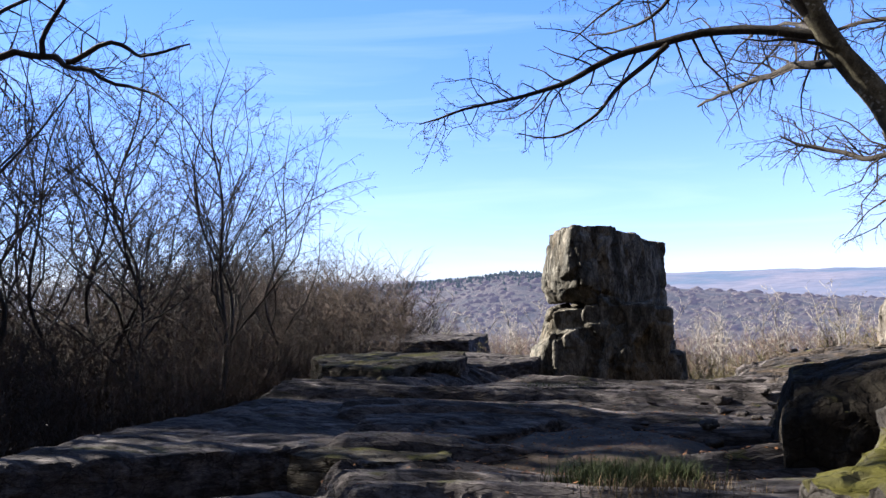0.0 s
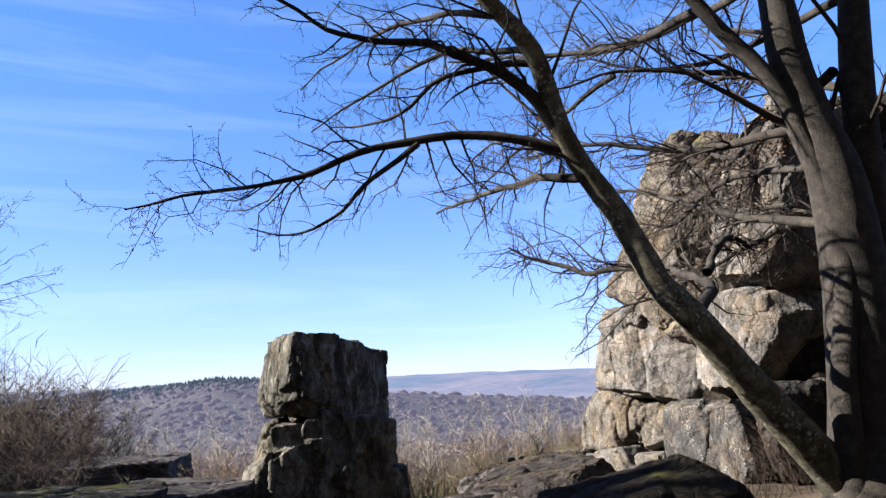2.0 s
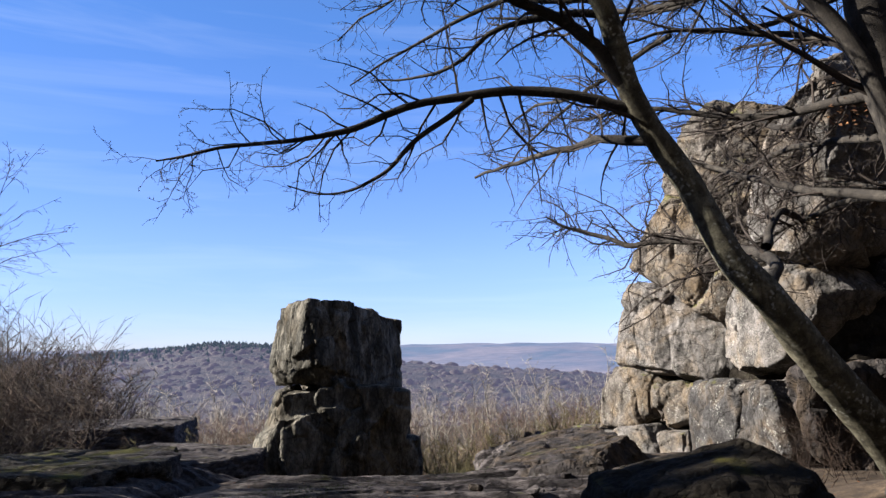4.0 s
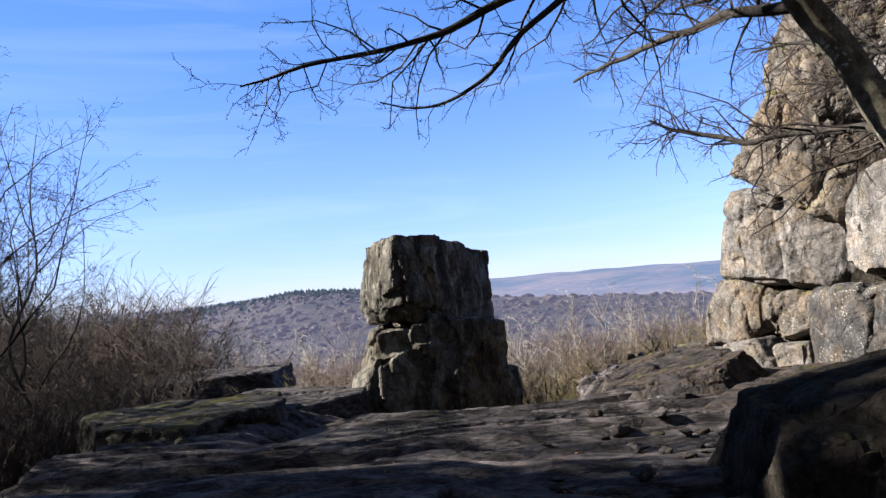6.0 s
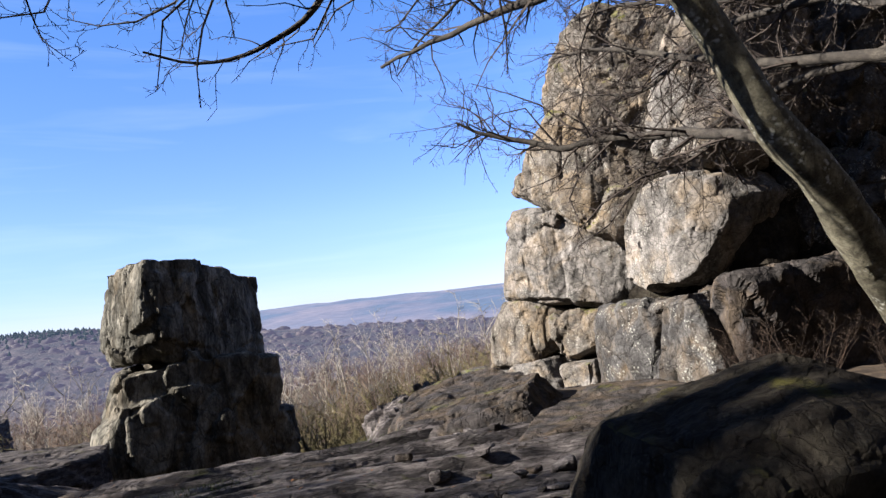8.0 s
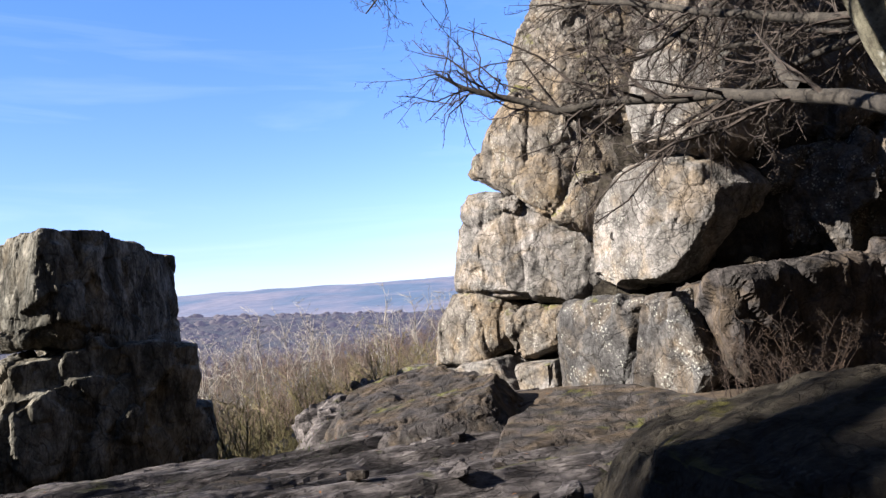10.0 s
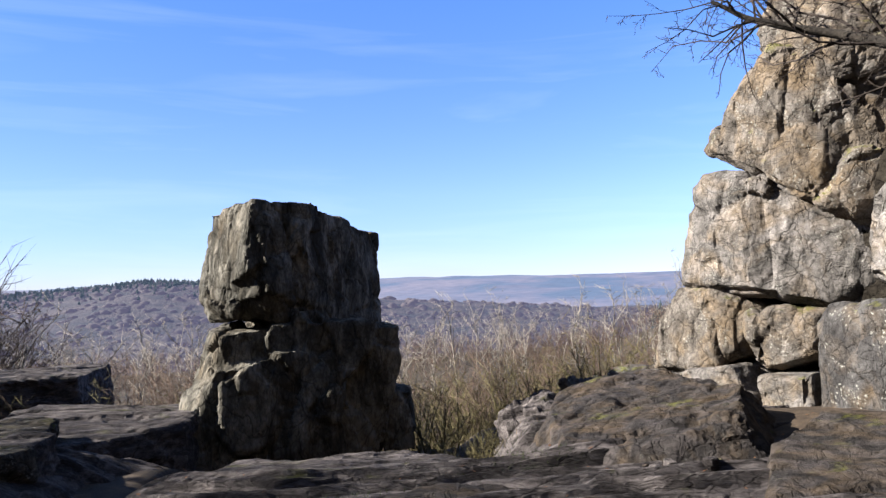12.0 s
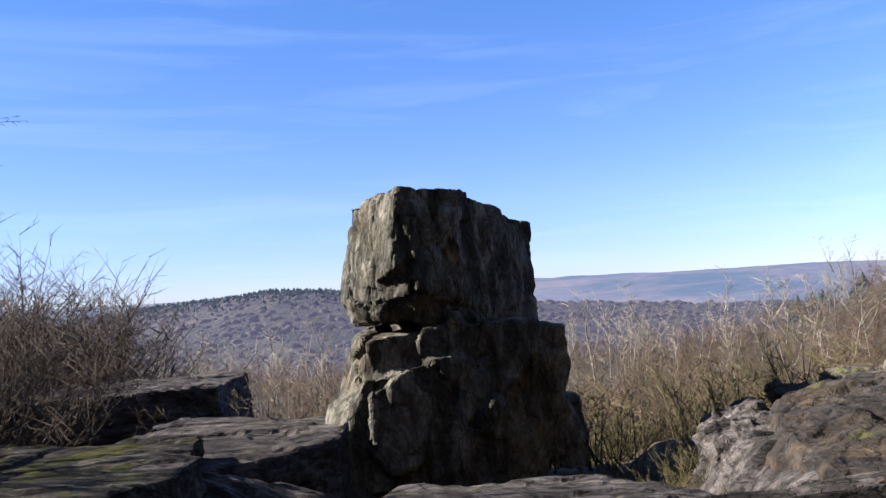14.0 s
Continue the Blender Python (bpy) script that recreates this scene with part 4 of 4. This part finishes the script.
LEFT = [(-10.1, 4.0, 6.3, 0.05, 0.05), (-9.0, 5.0, 7.0, 0.06, 0.0), (-8.2, 7.0, 6.4, 0.03, 0.0), (-7.2, 7.8, 5.2, 0.12, 0.02), (-11.0, 7.5, 6.2, -0.05, 0.0), (-12.5, 5.5, 7.5, 0.0, 0.0),
        (-10.2, 9.8, 5.0, 0.06, 0.0), (-11.6, 12.0, 4.4, 0.06, 0.0), (-13.2, 10.0, 5.2, 0.0, 0.0), (-13.8, 14.5, 4.2, 0.04, 0.0), (-13.5, 18.0, 3.8, 0.05, 0), (-12.6, 20.0, 3.2, 0.05, 0), (-15.0, 19.0, 3.4, 0, 0),
        (-14.5, 7.0, 6.5, 0.03, 0), (-16.0, 10.5, 5.6, 0, 0), (-16.5, 14.0, 5.0, 0, 0), (-7.8, 4.6, 5.6, 0.02, 0), (-6.4, 5.2, 6.3, 0.04, 0.0), (-8.8, 8.4, 5.4, 0.03, 0), (-10.6, 6.0, 6.6, 0, 0), (-9.4, 2.6, 6.2, 0.03, 0), (-11.8, 3.4, 7.0, 0, 0), (-13.6, 8.4, 6.0, 0, 0)]
for i, (x, y, h, lx, ly) in enumerate(LEFT):
    bare_tree("birch_tree", "slender bare birch with violet-brown twigs among thicket", (x, y, ground_z(x, y)), h - ground_z(x, y), (lx, ly), 100 + i, M_DARKBARK, M_BIRCHTWIG)
# beeches added behind the viewer and along the path, out of view, for shade
SHADE_WOOD = [bare_tree("beech_tree", "bare beech added behind the path to cast shade", (x, y, ground_z(x, y)), h, (0.02, 0.0), 200 + i, M_DARKBARK, M_TWIG, r0=0.17, forks=6, per_m=1.0)
        for i, (x, y, h) in enumerate([(-7.2, -4.0, 9.5), (-10.0, -6.5, 11.0), (-4.8, -9.5, 10.0)])]
rw = random.Random(9)
placed = [(-7.2, -4.0), (-10.0, -6.5), (-4.8, -9.5)]
for k, (x, y) in enumerate([(-8.4, -1.0), (-7.2, -2.4), (-8.8, -1.6), (-6.0, -2.9), (-11.5, -1.2), (-8.2, -2.8), (-13.2, 0.6), (-16.0, 1.2)]):
    placed.append((x, y))
    copy_thing(SHADE_WOOD[k % 3], pose(x, y, ground_z(x, y), 0, 0, k * 77 + 150))
while len(placed) < 19:
    x, y = rw.uniform(-19, 17), rw.uniform(-19, 3)
    hidden = (x - 3.67) < -(y + 6.76) * 1.45 - 0.8 or y < -10
    hidden = hidden or (x > 9 and y < -3)
    if hidden and (x < -5.5 or y < -10.5 or x > 9) and all(math.hypot(x - a, y - b) > 1.5 for a, b in placed):
        placed.append((x, y))
        copy_thing(SHADE_WOOD[len(placed) % 3], pose(x, y, ground_z(x, y), 0, 0, rw.uniform(0, 360)) @ Matrix.Scale(rw.uniform(0.8, 1.15), 4))

overhang = new("oak_tree")
tagged(overhang, "dark bare tree reaching a crooked limb over the ledge", "tree")
q = spline([(-4.9, -3.4, -1.2), (-4.8, -3.3, 1.0), (-4.5, -3.2, 3.2), (-4.6, -3.3, 5.5), (-4.4, -3.4, 8.0)], 5)
part("trunk", stem_mesh("trunk", q, taper(len(q), 0.17, 0.07, 0.3), M_DARKBARK, 12), overhang)
tv, tf = [], []
sprout(rng, q, 0.06, 0.03, 2, tv, tf, per_m=1.2, ratio=0.3, first=0.5, thin=0.003)
for pts in ([(-4.5, -3.2, 3.2), (-3.3, -2.9, 3.3), (-2.23, -2.5, 3.48), (-1.43, -2.5, 3.34), (-0.94, -2.5, 3.1), (-0.35, -2.5, 2.9)],
            [(-1.7, -2.5, 3.42), (-1.55, -2.5, 3.75), (-1.3, -2.5, 3.95), (-0.9, -2.4, 4.0)],
            [(-1.43, -2.5, 3.34), (-1.0, -2.4, 3.4), (-0.6, -2.4, 3.3), (-0.25, -2.4, 3.35)]):
    w = spline(pts, 5)
    w = [v + noise.noise_vector(v * 3.1) * 0.09 if k else v for k, v in enumerate(w)]
    part("limb", stem_mesh("limb", w, taper(len(w), 0.055 if len(pts) > 5 else 0.026, 0.007), M_DARKBARK, 7), overhang)
    sprout(rng, w, 0.02, 0.005, 2 if len(pts) > 5 else 1, tv, tf, per_m=6.0, ratio=0.27, first=0.4 if len(pts) > 5 else 0.1, kink=0.3, thin=0.0025)
part("twig_crown", mesh_from("twig_crown", tv, tf, M_TWIG), overhang, kind="stuff")


# ---- scrub: winter brush on the slope, thicket along the ledge ----
def shrub_template(rr, stems, twigs, spread, low=0.25, stem_r=0.012, twig_r=0.005, length=0.3, sub=2, fork=0):
    """A bare shrub one metre high: stems, twigs along them, and finer twigs on those, all in triangles."""
    v, f = [], []
    lines = []
    for k in range(stems):
        a = rr.uniform(0, 6.28)
        b = Vector((math.cos(a), math.sin(a), 0)) * rr.uniform(0, 0.2) * spread
        d = Vector((math.cos(a) * spread * rr.random(), math.sin(a) * spread * rr.random(), 1))
        w = wander(rr, b, d, rr.uniform(0.7, 1.0), 0.02, 0.14, 4)
        lines.append(w)
        tube(w, [stem_r * (1 - 0.2 * i) for i in range(5)], 3, v, f, point=True)
        for _ in range(fork):
            i = rr.choice((1, 2, 3))
            a = rr.uniform(0, 6.28)
            w2 = wander(rr, w[i], Vector((math.cos(a), math.sin(a), 1.3)), rr.uniform(0.3, 0.55), 0.05, 0.2, 3)
            lines.append(w2)
            tube(w2, [stem_r * 0.6 * (1 - 0.25 * j) for j in range(4)], 3, v, f, point=True)
    for k in range(twigs):
        w = rr.choice(lines)
        t = (low + (1 - low) * rr.random()) * (len(w) - 1)
        i = min(int(t), len(w) - 2)
        p = w[i].lerp(w[i + 1], t - i)
        a = rr.uniform(0, 6.28)
        d = Vector((math.cos(a) * 0.8, math.sin(a) * 0.8, rr.uniform(0.1, 1.1)))
        q = wander(rr, p, d, length * rr.uniform(0.5, 1.2), 0.05, 0.15, 1)
        tube(q, [twig_r, 0], 3, v, f, point=True)
        for _ in range(sub):
            r = q[0].lerp(q[1], rr.uniform(0.2, 0.9))
            d2 = d + Vector((rr.gauss(0, 0.6), rr.gauss(0, 0.6), rr.gauss(0.1, 0.5)))
            tube(wander(rr, r, d2, length * rr.uniform(0.3, 0.7), 0.0, 0.1, 1), [twig_r * 0.7, 0], 3, v, f, point=True)
    tris = []
    for face in f:
        tris += [face] if len(face) == 3 else [(face[0], face[1], face[2]), (face[0], face[2], face[3])]
    return np.array([tuple(p) for p in v]), np.array(tris)


def scatter(name, label, category, mat, templates, spots, rr, sink=0.05):
    """Many plants that nobody could count, joined into one mesh."""
    vs, fs, n0 = [], [], 0
    for x, y, s in spots:
        v, f = templates[rr.randrange(len(templates))]
        a = rr.uniform(0, 6.28)
        c, d = math.cos(a), math.sin(a)
        w = np.stack([(v[:, 0] * c - v[:, 1] * d) * s + x, (v[:, 0] * d + v[:, 1] * c) * s + y, v[:, 2] * s * rr.uniform(0.8, 1.2) + ground_z(x, y) - sink], 1)
        vs.append(w)
        fs.append(f + n0)
        n0 += len(v)
    V, F = np.concatenate(vs), np.concatenate(fs)
    me = bpy.data.meshes.new(name)
    me.vertices.add(len(V))
    me.vertices.foreach_set("co", V.ravel())
    me.loops.add(F.size)
    me.loops.foreach_set("vertex_index", F.ravel().astype(np.int32))
    me.polygons.add(len(F))
    me.polygons.foreach_set("loop_start", np.arange(0, F.size, 3, dtype=np.int32))
    me.update(calc_edges=True)
    me.materials.append(mat)
    return tagged(new(name, me), label, category, kind="stuff")


rr = random.Random(77)
SH = [shrub_template(rr, 4, 52, 0.8, 0.25, 0.006, 0.0030, 0.24, 2) for _ in range(6)]
spots = []
while len(spots) < 950:
    r = 14 + 125 * rr.random() ** 1.7
    a = rr.uniform(-0.62, 0.85)
    x, y = 1.5 + r * math.sin(a), 3 + r * math.cos(a)
    if y > 14.5 and not (-11 < x < -5 and y < 21):
        spots.append((x, y, rr.uniform(1.3, 2.5) * (1 + r / 130)))
scatter("brushwood", "brown leafless birch brushwood covering the slope", "brush", M_SCRUB, SH, spots, rr)
spots = [(rr.uniform(1.8, 6.5), rr.uniform(12.6, 18), rr.uniform(1.0, 1.9)) for _ in range(40)] + [(rr.uniform(-9, 1), rr.uniform(16, 26), rr.uniform(1.2, 2.2)) for _ in range(30)] \
    + [(rr.uniform(0, 16), rr.uniform(17, 34), rr.uniform(1.4, 2.5)) for _ in range(110)] \
    + [(rr.uniform(2.1, 3.3), rr.uniform(9.4, 12.4), rr.uniform(0.45, 0.9)) for _ in range(22)]
scatter("broom_bush", "olive-yellow broom bushes beyond the rocks", "bush", M_BROOM, [shrub_template(rr, 9, 60, 1.1, 0.25, 0.008, 0.0045, 0.22, 1) for _ in range(4)], spots, rr)
spots = []
while len(spots) < 440:
    x, y = -4.2 - 13 * rr.random() ** 1.15, rr.uniform(-3, 20)
    if x < -4.2 - 0.36 * max(0, y - 2.5) and math.atan2(x - 1, y - 0.5) < -0.63:
        spots.append((x, y, rr.uniform(0.3, 0.9) + max(0.0, min(2.0, 0.3 * (-x - 5))) - ground_z(x, y)))
while len(spots) < 680:
    x, y = rr.uniform(-27, -11), rr.uniform(20.5, 27)
    spots.append((x, y, rr.uniform(0.6, 1.0) * (0.5 + 3.6 * smooth(-10.5, -14.5, x) - ground_z(x, y))))
spots += [(rr.uniform(6.7, 8.6), rr.uniform(3.2, 4.7), rr.uniform(0.8, 1.3)) for _ in range(9)]
scatter("thicket", "dark leafless thicket along the ledge", "brush", M_DRYSCRUB, [shrub_template(rr, 6, 85, 1.0, 0.15, 0.0055, 0.0022, 0.17, 2) for _ in range(6)], spots, rr)
BT = [shrub_template(rr, 1, 20, 0.4, 0.45, 0.010, 0.0035, 0.18, 1, fork=4) for _ in range(6)]
spots = []
while len(spots) < 330:
    r = 24 + 105 * rr.random() ** 1.4
    a = rr.uniform(-0.6, 0.9)
    spots.append((1.5 + r * math.sin(a), 3 + r * math.cos(a), rr.uniform(2.2, 3.6) * (1 + r / 130)))
scatter("birch_saplings", "pale-stemmed young birches standing in the brush", "tree", M_BIRCH, BT, spots, rr)


def crown_template(rr):
    """A leafless crown of the far woods, as a low lumpy dome."""
    v, f = [], []
    flat = rr.uniform(0.75, 1.2)
    for zz, ww in ((0.0, 0.85), (0.26, 0.72), (0.46, 0.36)):
        for s in range(6):
            a = s * 1.047 + zz * 2
            g = rr.uniform(0.6, 1.3)
            v.append((math.cos(a) * ww * g, math.sin(a) * ww * g, zz * flat * rr.uniform(0.8, 1.2)))
    v.append((0, 0, 0.54 * flat))
    for lev in range(2):
        for s in range(6):
            a, b = lev * 6 + s, lev * 6 + (s + 1) % 6
            f += [(a, b, b + 6), (a, b + 6, a + 6)]
    f += [(12 + s, 12 + (s + 1) % 6, 18) for s in range(6)]
    return np.array(v), np.array(f)


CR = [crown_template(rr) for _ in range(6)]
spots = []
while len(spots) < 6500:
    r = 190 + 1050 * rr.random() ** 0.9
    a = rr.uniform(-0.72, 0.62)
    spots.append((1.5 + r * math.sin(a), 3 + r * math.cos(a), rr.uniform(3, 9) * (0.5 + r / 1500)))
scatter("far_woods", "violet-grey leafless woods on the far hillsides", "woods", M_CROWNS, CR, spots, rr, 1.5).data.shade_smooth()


# dark conifers along the crest of the near hill
def conifer_row():
    rc = random.Random(3)
    v, f = [], []
    for k in range(1100):
        x = rc.uniform(-560, -120)
        y = 1000 + rc.gauss(0, 45)
        if k >= 900:      # a plantation on the shoulder that closes the valley
            a, r = radians(rc.uniform(20, 34)), rc.uniform(170, 330)
            x, y = r * math.sin(a), r * math.cos(a)
        z, h = ground_z(x, y), rc.uniform(3.5, 7.5)
        w = h * 0.3
        n0 = len(v)
        for lev, (zz, ww) in enumerate(((0.1, 1.0), (0.45, 0.75), (0.46, 1.0), (0.75, 0.35))):
            for s in range(6):
                a = s * 1.047 + lev
                v.append((x + math.cos(a) * w * ww * rc.uniform(0.7, 1.2), y + math.sin(a) * w * ww, z + h * zz))
        v.append((x, y, z + h))
        for lev in range(3):
            for s in range(6):
                a, b = n0 + lev * 6 + s, n0 + lev * 6 + (s + 1) % 6
                f.append((a, b, b + 6, a + 6))
        for s in range(6):
            f.append((n0 + 18 + s, n0 + 18 + (s + 1) % 6, n0 + 24))
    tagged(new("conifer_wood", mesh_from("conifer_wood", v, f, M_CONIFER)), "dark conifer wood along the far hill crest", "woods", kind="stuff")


conifer_row()


# ---- small things: rubble, grass, litter ----
def pebble_mesh(seed, size):
    rp = random.Random(seed)
    pts = [Vector((rp.gauss(0, 1), rp.gauss(0, 1), rp.gauss(0, 0.6))).normalized() * size * rp.uniform(0.7, 1.0) for _ in range(14)]
    pts = [Vector((p.x, p.y * 0.75, p.z * 0.55)) for p in pts]
    me = hull_mesh([pts], size * 0.16)
    me = weather(me, amp=size * 0.1, size=size * 0.9, crack=0.0, grain=0.2, seed=seed)
    return me


PEB = []
for k in range(6):
    m = pebble_mesh(300 + k, 0.2)
    m.name = "stone"
    m.materials.clear()
    m.materials.append(M_GREY if k == 0 else M_DOME if k < 3 else M_SLAB)
    PEB.append(m)
rs = random.Random(21)


def stone(x, y, s, k, z):
    ob = new("loose_stone", PEB[k])
    ob.location = (x, y, z + 0.05 * s)
    ob.rotation_euler = (rs.uniform(-0.25, 0.25), rs.uniform(-0.25, 0.25), rs.uniform(0, 6.28))
    ob.scale = (s, s, s)
    return tagged(ob, "pale angular loose stone on the bedrock" if k == 0 else "angular grey loose stone on the bedrock", "stone", group="loose stones in the path")


stone(3.1, 1.4, 0.8, 0, max(bed_z(3.1, 1.4), ground_z(3.1, 1.4)))
stone(3.56, 1.86, 0.6, 0, max(bed_z(3.56, 1.86), ground_z(3.56, 1.86)))
for k in range(30):
    x, y = rs.uniform(2.3, 4.3), rs.uniform(0.2, 5.8)
    if y < 1.2 and x < 2.9:
        continue
    stone(x, y, rs.uniform(0.25, 0.95), 1 + rs.randrange(5), max(bed_z(x, y), ground_z(x, y)))


def blades(name, label, mat, centres, count, height, seed):
    rb = random.Random(seed)
    v, f = [], []
    for k in range(count):
        cx, cy, sp = centres[rb.randrange(len(centres))]
        x, y = cx + rb.gauss(0, sp), cy + rb.gauss(0, sp)
        z = max(ground_z(x, y), bed_z(x, y)) - 0.02
        h, a = height * rb.uniform(0.4, 1.1), rb.uniform(0, 6.28)
        dx, dy = math.cos(a), math.sin(a)
        lean, w = rb.uniform(0.1, 0.7) * h, 0.004
        n0 = len(v)
        for t in (0.0, 0.5, 1.0):
            bx, by, bz = x + dx * lean * t * t, y + dy * lean * t * t, z + h * (t - 0.25 * t * t)
            ww = w * (1 - t * 0.9)
            v += [(bx - dy * ww, by + dx * ww, bz), (bx + dy * ww, by - dx * ww, bz), (bx + dx * ww * 0.6, by + dy * ww * 0.6, bz + ww * 0.5)]
        for r in range(2):
            for s in range(3):
                p0, p1 = n0 + r * 3 + s, n0 + r * 3 + (s + 1) % 3
                f.append((p0, p1, p1 + 3, p0 + 3))
    tagged(new(name, mesh_from(name, v, f, mat)), label, "grass", kind="stuff")


blades("grass", "green grass tuft beside the path", M_GRASS, [(2.5, -0.7, 0.13), (2.75, -0.95, 0.16), (2.4, -1.1, 0.15), (3.0, -0.8, 0.12)], 2200, 0.25, 4)
blades("grass", "short green grass in the hollow by the rock pillar", M_GRASS, [(2.8, 6.6, 0.25), (2.3, 8.0, 0.3), (2.7, 8.6, 0.3), (1.0, 4.9, 0.3), (0.5, 4.5, 0.25), (2.6, 9.6, 0.35)], 2600, 0.09, 6)
blades("dry_grass", "dry tan grass and stems beside the path", M_DRYGRASS, [(2.9, -1.3, 0.2), (3.2, -1.1, 0.18), (2.7, -1.5, 0.2), (6.3, 4.6, 0.3), (6.5, 5.3, 0.25), (2.6, 9.3, 0.4)], 1500, 0.16, 5)


def litter():
    rl = random.Random(31)
    v, f = [], []
    for k in range(1300):
        x, y = (rl.gauss(2.2, 0.9), rl.gauss(0.4, 0.9)) if k < 800 else (rl.uniform(-1, 6.8), rl.uniform(-4.5, 8))
        z = max(ground_z(x, y), bed_z(x, y)) + 0.012
        a, s = rl.uniform(0, 6.28), rl.uniform(0.012, 0.03)
        c, d = math.cos(a) * s, math.sin(a) * s
        n0 = len(v)
        v += [(x - c, y - d, z), (x + d * 0.6, y - c * 0.6, z + 0.008), (x + c, y + d, z + rl.uniform(0, 0.02)), (x - d * 0.6, y + c * 0.6, z + 0.006)]
        f.append((n0, n0 + 1, n0 + 2, n0 + 3))
    tagged(new("leaf_litter", mesh_from("leaf_litter", v, f, M_LEAF)), "scattered brown dead leaves on soil and rock", "leaves", kind="stuff")


litter()


def hanging_leaves():
    rl = random.Random(32)
    v, f = [], []
    for k in range(170):
        b = rl.choice([(6.62, 1.75, 3.95), (6.75, 1.8, 4.25), (7.0, 1.75, 4.2)])
        p = Vector(b) + Vector((rl.gauss(0, 0.13), rl.gauss(0, 0.13), rl.gauss(0, 0.1)))
        u = Vector((rl.gauss(0, 1), rl.gauss(0, 1), rl.gauss(0, 1))).normalized()
        w = u.orthogonal().normalized()
        s = rl.uniform(0.02, 0.035)
        n0 = len(v)
        v += [p - u * s, p + w * s * 0.6 + Vector((0, 0, 0.006)), p + u * s, p - w * s * 0.6 + Vector((0, 0, 0.006))]
        f.append((n0, n0 + 1, n0 + 2, n0 + 3))
    part("dead_leaves", mesh_from("dead_leaves", v, f, M_LEAF), beech, "cluster of russet dead leaves", kind="stuff")


hanging_leaves()
